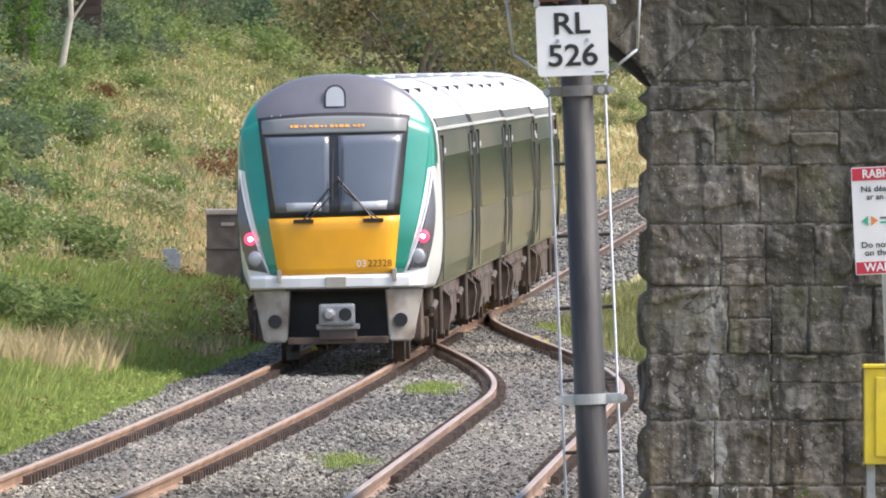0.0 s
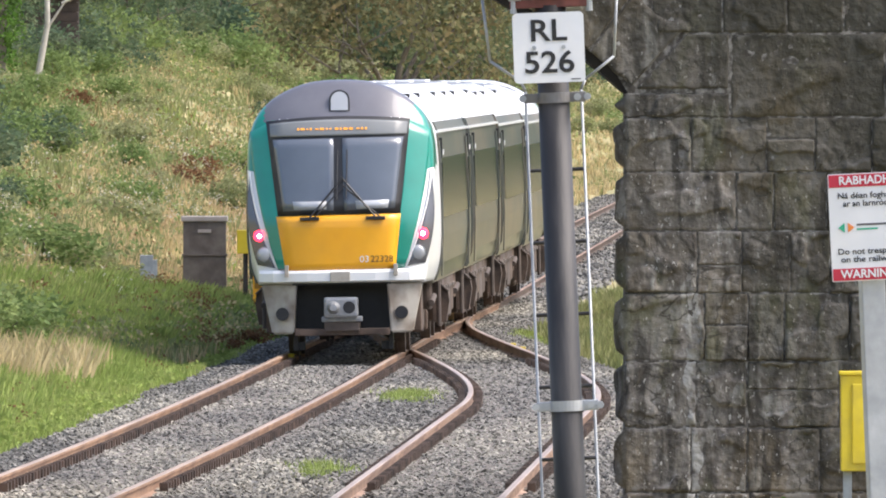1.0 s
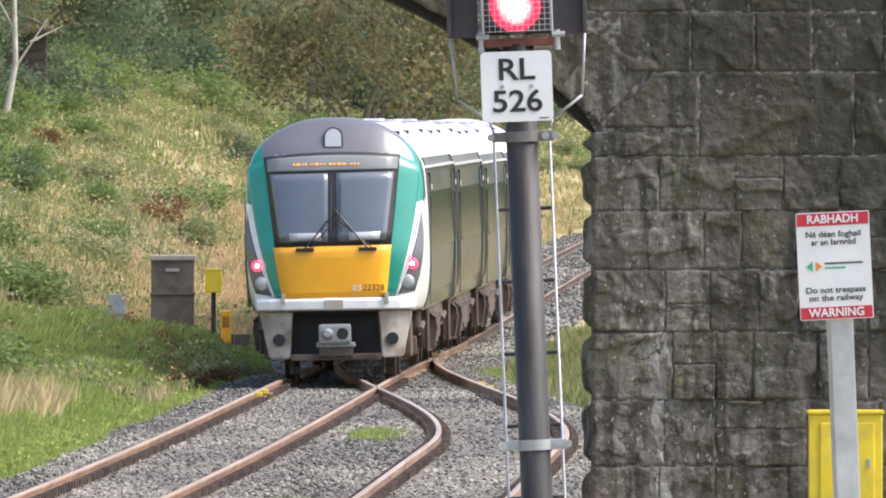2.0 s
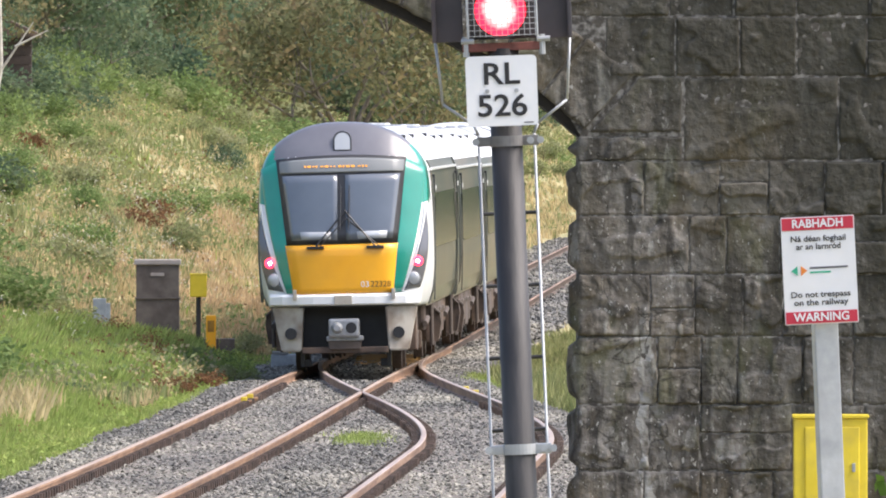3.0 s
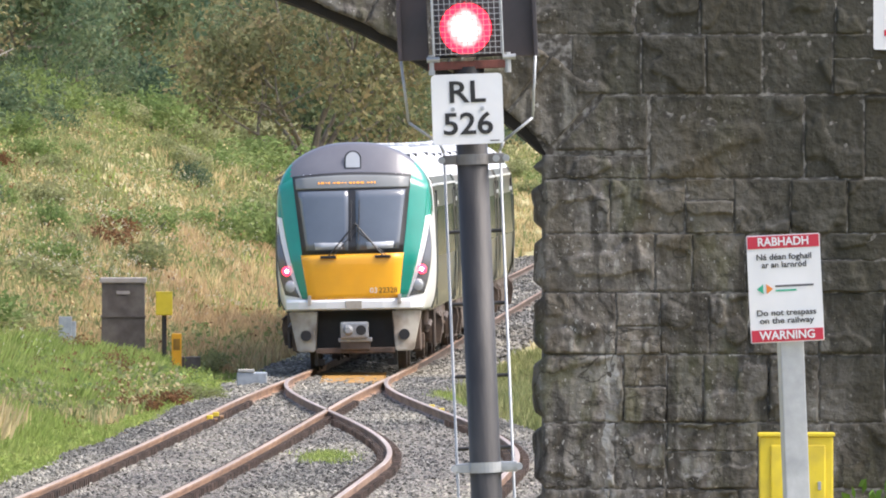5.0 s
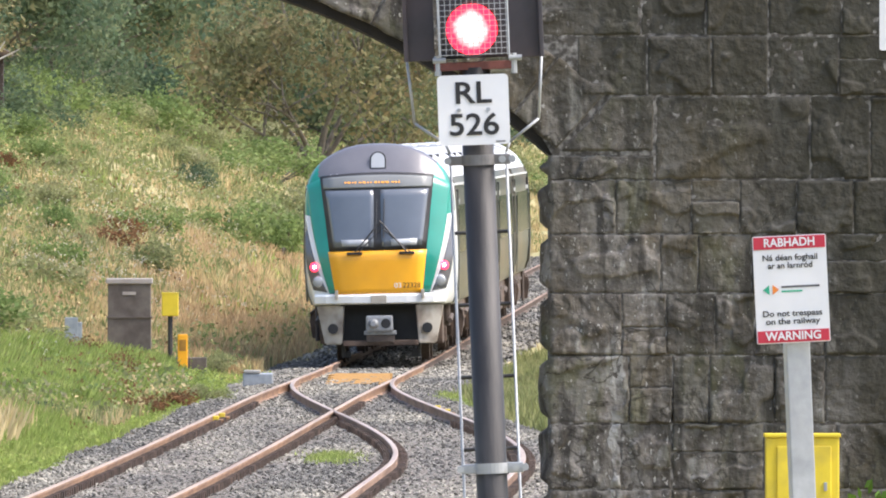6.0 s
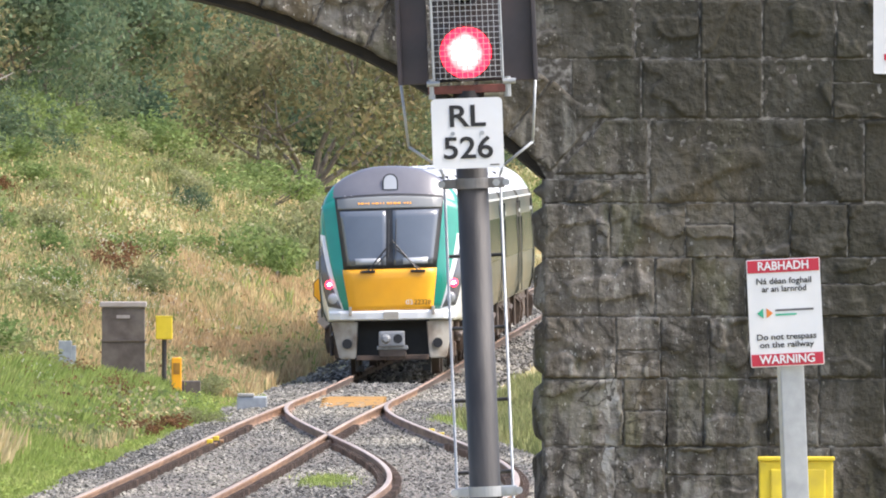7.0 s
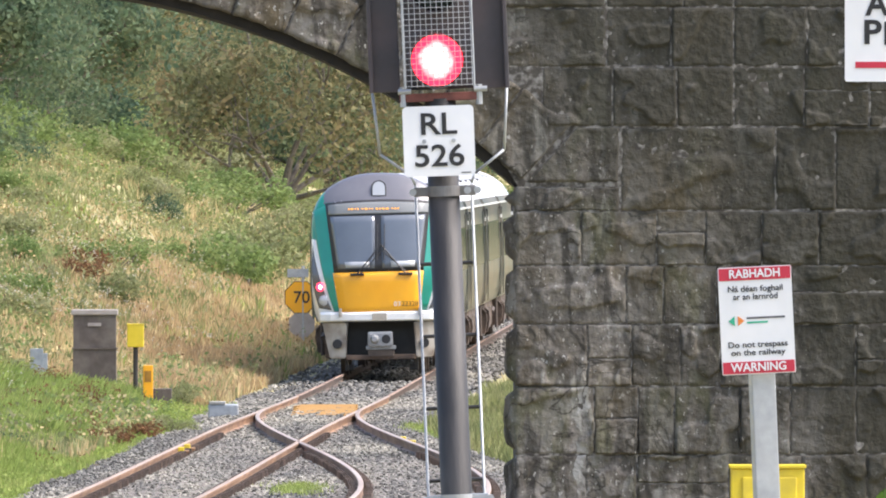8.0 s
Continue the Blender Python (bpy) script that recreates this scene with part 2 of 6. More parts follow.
def leafy(name, colors, island=0.45):
    m = material(name, colors, 0.9, 0.75, island=island, detail=2)
    nt = m.node_tree
    b = nt.nodes["Principled BSDF"]
    b.inputs["Specular IOR Level"].default_value = 0.25
    # thin leaves let light through
    tr = nt.nodes.new("ShaderNodeBsdfTranslucent")
    nt.links.new(b.inputs["Base Color"].links[0].from_socket, tr.inputs["Color"])
    mix = nt.nodes.new("ShaderNodeMixShader")
    mix.inputs["Fac"].default_value = 0.48
    nt.links.new(b.outputs["BSDF"], mix.inputs[1])
    nt.links.new(tr.outputs["BSDF"], mix.inputs[2])
    nt.links.new(mix.outputs["Shader"], nt.nodes["Material Output"].inputs["Surface"])
    return m


GRASS_GREEN = leafy("green_grass", [(0.17, 0.24, 0.055), (0.26, 0.33, 0.085), (0.37, 0.40, 0.14)], 0.3)
GRASS_OLIVE = leafy("olive_grass", [(0.15, 0.18, 0.07), (0.24, 0.26, 0.11), (0.35, 0.33, 0.17)], 0.3)
GRASS_DRY = leafy("dry_grass", [(0.36, 0.28, 0.14), (0.50, 0.40, 0.21), (0.60, 0.50, 0.30)], 0.25)
GRASS_TAN = leafy("tan_grass", [(0.33, 0.22, 0.115), (0.46, 0.33, 0.185), (0.55, 0.42, 0.255)], 0.3)
BRACKEN = leafy("brown_bracken", [(0.12, 0.065, 0.03), (0.22, 0.12, 0.06)], 0.4)
FLOWER = leafy("pale_flower", [(0.5, 0.48, 0.40), (0.62, 0.58, 0.5)], 0.2)
# bush, weed and tree leaves: distance haze put into paler, bluer colours
LEAF_BUSH = leafy("bush_leaf", [(0.12, 0.18, 0.06), (0.17, 0.235, 0.08), (0.24, 0.29, 0.11)], 0.3)
LEAF_WEED = leafy("weed_leaf", [(0.17, 0.20, 0.085), (0.24, 0.26, 0.12), (0.33, 0.32, 0.19)], 0.3)
LEAF_DARK = leafy("tree_leaf", [(0.055, 0.095, 0.062), (0.098, 0.142, 0.078), (0.17, 0.195, 0.105)], 0.35)
LEAF_MID = leafy("pale_tree_leaf", [(0.085, 0.125, 0.072), (0.14, 0.18, 0.095), (0.22, 0.245, 0.13)], 0.35)
LEAF_AUTUMN = leafy("turning_leaf", [(0.10, 0.125, 0.06), (0.17, 0.165, 0.08), (0.25, 0.19, 0.10)], 0.4)
IVY = leafy("ivy_leaf", [(0.05, 0.12, 0.02), (0.12, 0.22, 0.04)], 0.5)
BARK = material("bark", [(0.09, 0.075, 0.06), (0.2, 0.18, 0.15)], 5.0, 0.95, bump=0.02)
BARK_PALE = material("pale_bark", [(0.3, 0.28, 0.24), (0.5, 0.48, 0.43)], 4.0, 0.9, bump=0.01)

PLATE_WHITE = material("plate_white", [(0.68, 0.70, 0.73), (0.76, 0.77, 0.79)], 5.0, 0.45, stain=(0.6, 0.58, 0.55), stain_scale=3.0, stain_amount=0.25)
INK = material("black_ink", [(0.012, 0.012, 0.014), (0.02, 0.02, 0.022)], 4.0, 0.5)
INK_GREY = material("grey_ink", [(0.08, 0.08, 0.09), (0.11, 0.11, 0.12)], 4.0, 0.5)
SIGN_RED = material("sign_red", [(0.45, 0.02, 0.045), (0.52, 0.03, 0.06)], 5.0, 0.5)
SIGN_GREEN = material("sign_green", [(0.03, 0.35, 0.2), (0.04, 0.4, 0.25)], 5.0, 0.5)
SIGN_ORANGE = material("sign_orange", [(0.7, 0.2, 0.03), (0.75, 0.25, 0.04)], 5.0, 0.5)
ZINC = material("galvanised_steel", [(0.30, 0.32, 0.34), (0.44, 0.46, 0.48)], 9.0, 0.5, 0.35, bump=0.001, stain=(0.25, 0.26, 0.27), stain_scale=4.0)
POLE_BLACK = material("black_pole_paint", [(0.008, 0.008, 0.009), (0.022, 0.021, 0.022)], 9.0, 0.58, bump=0.003, stain=(0.07, 0.066, 0.064), stain_scale=9.0, stain_amount=0.5, stretch=(1, 1, 0.22))
# haze put into the hood's black as a lighter purple-grey
HOOD_BLACK = material("black_hood", [(0.035, 0.031, 0.036), (0.06, 0.055, 0.062)], 5.0, 0.6, stain=(0.09, 0.06, 0.06), stain_scale=4.0)
BAND_STEEL = material("dull_band_steel", [(0.15, 0.15, 0.155), (0.26, 0.26, 0.265)], 9.0, 0.5, 0.3, stain=(0.10, 0.09, 0.085), stain_scale=8.0)
RED_RUSTY = material("old_red_paint", [(0.09, 0.03, 0.025), (0.20, 0.065, 0.05)], 14.0, 0.7, bump=0.002)
YELLOW = material("yellow_paint", [(0.62, 0.47, 0.02), (0.72, 0.56, 0.04)], 3.0, 0.5, stain=(0.45, 0.34, 0.05), stain_scale=4.0, stain_amount=0.6)
OCHRE = material("ochre_boards", [(0.20, 0.10, 0.02), (0.40, 0.21, 0.03)], 4.0, 0.85, bump=0.004)
CABINET = material("brown_grey_cabinet", [(0.075, 0.062, 0.055), (0.12, 0.10, 0.09)], 5.0, 0.75, bump=0.003, stain=(0.17, 0.15, 0.13), stain_scale=2.5, stain_amount=0.5)
CABINET_LID = material("cabinet_lid", [(0.28, 0.25, 0.23), (0.36, 0.33, 0.31)], 5.0, 0.8)
CONCRETE = material("concrete", [(0.28, 0.27, 0.25), (0.42, 0.41, 0.38)], 6.0, 0.95, bump=0.004)
SHED = material("shed_boards", [(0.035, 0.028, 0.026), (0.075, 0.055, 0.048)], 3.0, 0.9, bump=0.01)

TRAIN_GREEN = material("train_green", [(0.0, 0.20, 0.145), (0.0, 0.245, 0.18)], 1.5, 0.3, coat=0.6)
TRAIN_GREY = material("train_dome_grey", [(0.10, 0.10, 0.118), (0.13, 0.13, 0.148)], 1.5, 0.35, coat=0.4)
TRAIN_YELLOW = material("train_yellow", [(0.80, 0.36, 0.006), (0.86, 0.41, 0.012)], 1.2, 0.4, coat=0.3, stain=(0.6, 0.3, 0.03), stain_scale=1.5, stain_amount=0.3)
# the brown stain stands for the tan bank mirrored in the side
TRAIN_SILVER = material("train_silver", [(0.075, 0.088, 0.08), (0.105, 0.118, 0.106)], 1.0, 0.35, 0.15, coat=0.3, stain=(0.25, 0.20, 0.15), stain_scale=0.8, stain_amount=0.6, stretch=(1, 0.1, 1))
TRAIN_ROOF = material("train_roof", [(0.62, 0.64, 0.66), (0.75, 0.76, 0.78)], 1.0, 0.5, 0.1, stain=(0.45, 0.45, 0.45), stain_scale=0.7, stain_amount=0.5)
TRAIN_WHITE = material("train_white", [(0.70, 0.72, 0.72), (0.80, 0.81, 0.81)], 1.0, 0.35, coat=0.3)
TRAIN_SKIRT = material("train_skirt", [(0.33, 0.30, 0.255), (0.45, 0.42, 0.36)], 2.0, 0.55, stain=(0.17, 0.13, 0.095), stain_scale=2.6, stain_amount=0.85)
TRAIN_BLACK = material("train_black", [(0.012, 0.012, 0.014), (0.028, 0.028, 0.03)], 3.0, 0.45)
UNDER = material("underframe", [(0.04, 0.029, 0.023), (0.10, 0.070, 0.053)], 4.0, 0.85, bump=0.003, stain=(0.21, 0.145, 0.105), stain_scale=2.0)
UNDER_PALE = material("underframe_pale", [(0.066, 0.052, 0.043), (0.125, 0.10, 0.085)], 4.0, 0.8, stain=(0.08, 0.06, 0.05), stain_scale=2.0)
CAST = material("cast_steel", [(0.22, 0.23, 0.24), (0.36, 0.37, 0.38)], 8.0, 0.5, 0.4, bump=0.003)
DISPLAY = material("display_cover", [(0.17, 0.18, 0.18), (0.21, 0.22, 0.22)], 1.0, 0.25)
AMBER = glow("amber_dots", (1.0, 0.42, 0.06), 0.3)
TAIL_RED = glow("tail_red", (1.0, 0.025, 0.06), 2.6)
TAIL_CORE = glow("tail_core", (1.0, 0.72, 0.72), 9.0)


def lit_lens():
    """A signal lens: white-hot in the middle, red towards its rim."""
    m = glow("signal_lens", (1.0, 0.02, 0.04), 2.0)
    nt = m.node_tree
    b = nt.nodes["Principled BSDF"]
    tc = nt.nodes.new("ShaderNodeTexCoord")
    ns = nt.nodes.new("ShaderNodeTexNoise")
    ns.inputs["Scale"].default_value = 14.0
    nt.links.new(tc.outputs["Object"], ns.inputs["Vector"])
    ln = nt.nodes.new("ShaderNodeVectorMath")
    ln.operation = "LENGTH"
    nt.links.new(tc.outputs["Object"], ln.inputs[0])
    ma = nt.nodes.new("ShaderNodeMath")
    ma.operation = "MULTIPLY_ADD"
    ma.inputs[1].default_value = 0.05
    nt.links.new(ns.outputs["Fac"], ma.inputs[0])
    nt.links.new(ln.outputs["Value"], ma.inputs[2])
    r = nt.nodes.new("ShaderNodeValToRGB")
    e = r.color_ramp.elements
    e[0].position, e[0].color = 0.060, (1.0, 0.72, 0.62, 1)
    e[1].position, e[1].color = 0.108, (1.0, 0.015, 0.04, 1)
    nt.links.new(ma.outputs["Value"], r.inputs["Fac"])
    nt.links.new(r.outputs["Color"], b.inputs["Emission Color"])
    return m


SIGNAL_LENS = lit_lens()


def glass(name, tint, rough=0.06):
    m = material(name, [tuple(c * 0.8 for c in tint), tint], 0.8, rough, coat=0.0)
    m.node_tree.nodes["Principled BSDF"].inputs["Specular IOR Level"].default_value = 0.9
    return m


# windscreen colour lightened in place of the sky it mirrors
SCREEN = glass("windscreen_glass", (0.12, 0.14, 0.17), 0.12)
SIDEGLASS = glass("side_glass", (0.035, 0.045, 0.035), 0.12)
LAMP_BAY = glass("lamp_bay_glass", (0.10, 0.105, 0.12), 0.2)
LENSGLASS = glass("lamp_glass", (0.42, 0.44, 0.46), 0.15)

# ---------------------------------------------------------------- helpers
def part(name, bm, material, parent=None, label="", smooth=False):
    me = bpy.data.meshes.new(name)
    bm.to_mesh(me)
    bm.free()
    if smooth:
        for p in me.polygons:
            p.use_smooth = True
    for m in (material if isinstance(material, (list, tuple)) else [material]):
        me.materials.append(m)
    ob = new(name, me)
    if parent:
        ob.parent = parent
    if label:
        ob["label"] = label
    return ob


def base(name, m, label, category, group="", kind=""):
    ob = new(name)
    ob.matrix_world = m
    ob.empty_display_size = 0.1
    return tagged(ob, label, category, group, kind)


def box(bm, x0, x1, y0, y1, z0, z1, bevel=0.0, mat=0):
    r = bmesh.ops.create_cube(bm, size=1)
    vs = r["verts"]
    for v in vs:
        v.co = Vector(((x0 + x1) / 2 + v.co.x * (x1 - x0), (y0 + y1) / 2 + v.co.y * (y1 - y0), (z0 + z1) / 2 + v.co.z * (z1 - z0)))
    fs = {f for v in vs for f in v.link_faces}
    for f in fs:
        f.material_index = mat
    if bevel:
        es = list({e for v in vs for e in v.link_edges})
        bmesh.ops.bevel(bm, geom=es, offset=bevel, segments=2, affect="EDGES", profile=0.6)
    return bm


def rod(bm, p, q, r, seg=10, r2=None):
    p, q = Vector(p), Vector(q)
    d = q - p
    m = Matrix.Translation((p + q) / 2) @ d.to_track_quat("Z", "Y").to_matrix().to_4x4()
    bmesh.ops.create_cone(bm, cap_ends=True, segments=seg, radius1=r, radius2=r if r2 is None else r2, depth=d.length, matrix=m)
    return bm


def loft(bm, rings, close_ends=True, mat=0, wrap=True):
    vs = [[bm.verts.new(p) for p in ring] for ring in rings]
    n = len(rings[0])
    for a, b in zip(vs, vs[1:]):
        for i in range(n if wrap else n - 1):
            f = bm.faces.new((a[i], a[(i + 1) % n], b[(i + 1) % n], b[i]))
            f.material_index = mat
    if close_ends:
        for ring in (vs[0][::-1], vs[-1]):
            f = bm.faces.new(ring)
            f.material_index = mat
    return vs


# ---------------------------------------------------------------- the line in plan
GAUGE = 1.67                    # between rail centres


def line_x(y):
    """The middle of the main track: straight, with a slight bend on the near side."""
    near = max(0.0, 283.0 - max(y, 195.0))
    return -2.72 + 0.0204 * (y - 283.0) - 6e-5 * near * near - 0.0106 * max(0.0, 195.0 - y)


def siding_x(y):
    """The middle of the siding, which leaves the main track at y = 352."""
    u = min(1.0, max(0.0, (352.0 - y) / 95.0))
    return -3.705 + 0.02145 * (y - 240.6) + 3.68 * u * u * (3 - 2 * u)


def siding_shift(y):
    return siding_x(min(y, 352.0)) - line_x(min(y, 352.0))


def ease(a, b, x):
    t = min(1.0, max(0.0, (x - a) / (b - a)))
    return t * t * (3 - 2 * t)


def grade(y):
    """A gentle fall of the rails beyond the points, fitted to the train's height in view."""
    return -0.12 * ease(312.0, 385.0, y)


def ground_z(x, y):
    left = line_x(y) - x        # metres to the left of the track's middle
    right = -left - siding_shift(y)
    fall = grade(y) * (1 - ease(1.8, 3.2, max(left, right)))
    if left > 0:
        h = fall - 0.17 - 0.13 * ease(1.5, 2.6, left)
        h += 0.16 * ease(2.6, 4.2, left)
        bank = max(0.0, left - 4.6)
        lump = noise.noise((x * 0.16, y * 0.025, 3.1)) * 0.7 + noise.noise((x * 0.5, y * 0.08, 7.7)) * 0.25
        h += min(bank * 0.40, 5.8 + bank * 0.02) * (1 + 0.12 * lump) + lump * 0.35 * ease(5, 9, left)
        h += 0.05 * noise.noise((x * 1.3, y * 0.3, 1.0)) * ease(1.6, 3.0, left)
        # an overgrown mound before the cabinets, shaped to fit the camera's view
        h += 0.13 * ease(2.2, 3.2, left) * (1 - ease(5.6, 8.0, left)) * ease(312, 332, y) * (1 - ease(350, 363, y))
        return h
    h = fall - 0.17 - 0.12 * ease(1.4, 2.4, right)
    bank = max(0.0, right - 9.0) if y < 230 else max(0.0, right - 3.6)
    return h + min(bank * 0.3, 2.2) + 0.04 * noise.noise((x * 1.3, y * 0.3, 1.0)) * ease(1.6, 3.0, right)


def make_ground():
    ys = list(np.arange(-120, 60, 12.0)) + list(np.arange(60, 200, 5.0)) + list(np.arange(200, 480, 1.5)) + list(np.arange(480, 900, 4.0)) + \
        list(np.arange(900, 1500, 20.0)) + [1500, 1800, 2400, 3500]
    us = [-1500, -600, -200, -80, -40, -25] + list(np.arange(-18, -7, 1.0)) + list(np.arange(-7, 5, 0.25)) + list(np.arange(5, 24, 0.5)) + \
        list(np.arange(24, 60, 3.0)) + [60, 90, 150, 400, 1000, 1500]
    verts, faces, mats = [], [], []
    for y in ys:
        for u in us:
            x = line_x(y) - u
            verts.append((x, y, ground_z(x, y)))
    n = len(us)
    for j in range(len(ys) - 1):
        for i in range(n - 1):
            faces.append((j * n + i, j * n + i + 1, (j + 1) * n + i + 1, (j + 1) * n + i))
            u, y = us[i] + 0.12, ys[j]
            r = -u - siding_shift(y)
            mats.append(0 if (u < 1.75 + 0.3 * noise.noise((0, y * 0.05, 0)) and r < 1.9) else 1)
    me = bpy.data.meshes.new("ground")
    me.from_pydata(verts, [], [f[::-1] for f in faces])
    me.materials.append(BALLAST)
    me.materials.append(GRASSGROUND)
    me.polygons.foreach_set("material_index", mats)
    me.polygons.foreach_set("use_smooth", [True] * len(mats))
    me.update()
    return tagged(new("ground", me), "grey ballast bed between grassy banks of a railway cutting", "ground", kind="structure")


make_ground()


def rail_points(kind):
    """Plan of one rail, from near to far."""
    pts = []
    for y in np.arange(-60, 900, 2.0 if kind < 2 else 1.5):
        x = line_x(y)
        if kind < 2:
            pts.append((x + (kind - 0.5) * GAUGE, y))
        elif y < 350:
            pts.append((siding_x(y) + (kind - 2.5) * GAUGE, y))
    return pts


def make_rail(pts, label, steel):
    bm = bmesh.new()
    prof = [(-0.07, -0.165), (0.07, -0.165), (0.07, -0.15), (0.014, -0.125), (0.014, -0.05), (0.036, -0.038), (0.036, -0.008), (0.026, 0.0),
            (-0.026, 0.0), (-0.036, -0.008), (-0.036, -0.038), (-0.014, -0.05), (-0.014, -0.125), (-0.07, -0.15)]
    rings = [[(x + a, y, z + grade(y)) for a, z in prof] for x, y in pts]
    loft(bm, rings)
    for f in bm.faces:
        c = f.calc_center_median()
        # past y = 372 darker colours stand for unworn, shaded steel
        f.material_index = (1 if c.z > grade(c.y) - 0.005 else 0) + (2 if c.y > 372 else 0)
    bmesh.ops.recalc_face_normals(bm, faces=bm.faces)
    ob = part("rail", bm, steel, None)
    return tagged(ob, label, "rail", "running rails")


for k in range(4):
    make_rail(rail_points(k), "rusty brown steel running rail on ballast" if k < 2 else "rusty steel rail of the diverging siding curve", [RUST if k < 2 else RUST_DARK, RAILHEAD if k < 2 else RAILHEAD_DULL, UNDER, RUST_DARK])


# ---------------------------------------------------------------- sleepers and ballast
def make_sleepers():
    bm = bmesh.new()
    box(bm, -1.3, 1.3, -0.125, 0.125, -0.3, -0.15, 0.02)
    me = bpy.data.meshes.new("sleeper")
    bm.to_mesh(me)
    bm.free()
    me.materials.append(SLEEPER)
    bm = bmesh.new()
    box(bm, -0.16, 0.16, -0.075, 0.075, -0.15, -0.128)
    for s in (-1, 1):
        box(bm, s * 0.115 - 0.045, s * 0.115 + 0.045, -0.07, 0.07, -0.13, -0.055)
    ch = bpy.data.meshes.new("rail_chair")
    bm.to_mesh(ch)
    bm.free()
    ch.materials.append(UNDER)
    for track, y0, y1 in ((0, 212.0, 320.0), (1, 212.0, 300.0)):
        for y in np.arange(y0, y1, 0.65):
            y = float(y)
            x = siding_x(y) if track else line_x(y)
            if track and siding_shift(y) < 1.6:
                continue
            s = tagged(new("sleeper", me), "weathered sleeper bedded in grey ballast", "sleeper", "track sleepers")
            s.matrix_world = pose(x, y, 0.0, 0, 0, -1.2)
            for k in (-1, 1):
                c = new("rail_chair", ch)
                c.parent = s
                c.location = (k * GAUGE / 2, 0, 0)


make_sleepers()


def scatter_mesh(name, verts, faces, material, label, category):
    me = bpy.data.meshes.new(name)
    me.from_pydata(verts, [], faces)
    me.materials.append(material)
    me.update()
    return tagged(new(name, me), label, category, kind="stuff")


def make_ballast_stones():
    rng = np.random.default_rng(5)
    octa = np.array([(1, 0, 0), (0, 1, 0), (-1, 0, 0), (0, -1, 0), (0, 0, 1), (0, 0, -1)], float)
    tri = np.array([(0, 1, 4), (1, 2, 4), (2, 3, 4), (3, 0, 4), (1, 0, 5), (2, 1, 5), (3, 2, 5), (0, 3, 5)])
    vs, fs = [], []
    n = 110000
    ys = 200 + np.where(rng.random(n) < 0.9, 190 * rng.random(n) ** 1.2, 190 + 300 * rng.random(n))
    us = rng.random(n)
    k = 0
    for y, q, a in zip(ys, us, rng.random((n, 8))):
        lo, hi = line_x(y) - 2.3, line_x(y) + siding_shift(y) + 2.1
        x = lo + q * (hi - lo)
        size = (0.016 + 0.026 * a[0]) * (1.0 if y < 350 else 1.5)
        p = octa * (size * (0.7 + 0.7 * a[1]), size * (0.8 + 0.8 * a[2]), size * (0.6 + 0.5 * a[3]))
        p = p + (a[4:7] - 0.5) * size * 0.5
        c, s = math.cos(a[7] * 6.28), math.sin(a[7] * 6.28)
        rot = np.array([[c, -s * 0.8, s * 0.6], [s, c * 0.8, -c * 0.6], [0, 0.6, 0.8]])
        p = p @ rot.T + (x, y, ground_z(x, y) + size * 0.25)
        vs.append(p)
        fs.append(tri + 6 * k)
        k += 1
    scatter_mesh("ballast_stones", np.concatenate(vs).tolist(), np.concatenate(fs).tolist(), PEBBLE, "loose grey broken ballast stones between the rails", "ballast")


make_ballast_stones()

# ---------------------------------------------------------------- the stone overbridge
BY = 193.5                       # its near face
ARCH_X, ARCH_Z, ARCH_R = -3.888, -1.662, 7.623
SPRING = math.asin(5.068 / ARCH_R)
RING = 0.82
COURSES = (-0.3, 0.24, 0.86, 1.49, 2.14, 2.73, 3.29, 3.81, 4.04, 4.61, 5.18, 5.745, 6.3, 6.85, 7.4, 8.0)


def arch_point(a, r=ARCH_R):
    return ARCH_X + r * math.sin(a), ARCH_Z + r * math.cos(a)


def make_bridge():
    back = BY + 0.012
    far = BY + 8.0
    for name, x0, x1 in (("wall_east", 1.2, 30.0), ("wall_west", -36.0, -8.98)):
        bm = bmesh.new()
        box(bm, x0, x1, back, far, -0.6, 4.04)
        tagged(part(name, bm, MORTAR), "massive stone bridge abutment beside the track", "wall", kind="structure")
    bm = bmesh.new()
    n = 48
    top = 8.0
    cols = [(1.2, 4.04), (30.0, 4.04)]
    low = [(-36.0, 4.04), (-8.98, 4.04)] + [arch_point(-SPRING + 2 * SPRING * i / n, ARCH_R + 0.10) for i in range(1, n)] + cols
    f = [bm.verts.new((x, back, z)) for x, z in low]
    t = [bm.verts.new((x, back, top)) for x, z in low]
    f2 = [bm.verts.new((x, far, z)) for x, z in low]
    t2 = [bm.verts.new((x, far, top)) for x, z in low]
    for i in range(len(low) - 1):
        bm.faces.new((f[i], f[i + 1], t[i + 1], t[i]))
        bm.faces.new((f2[i], t2[i], t2[i + 1], f2[i + 1]))
        bm.faces.new((f[i], f2[i], f2[i + 1], f[i + 1]))
        bm.faces.new((t[i], t[i + 1], t2[i + 1], t2[i]))
    bmesh.ops.recalc_face_normals(bm, faces=bm.faces)
    return tagged(part("wall_bridge", bm, MORTAR), "dark weathered arched stone railway overbridge, rock-faced blocks", "wall", kind="structure")


bridge = make_bridge()


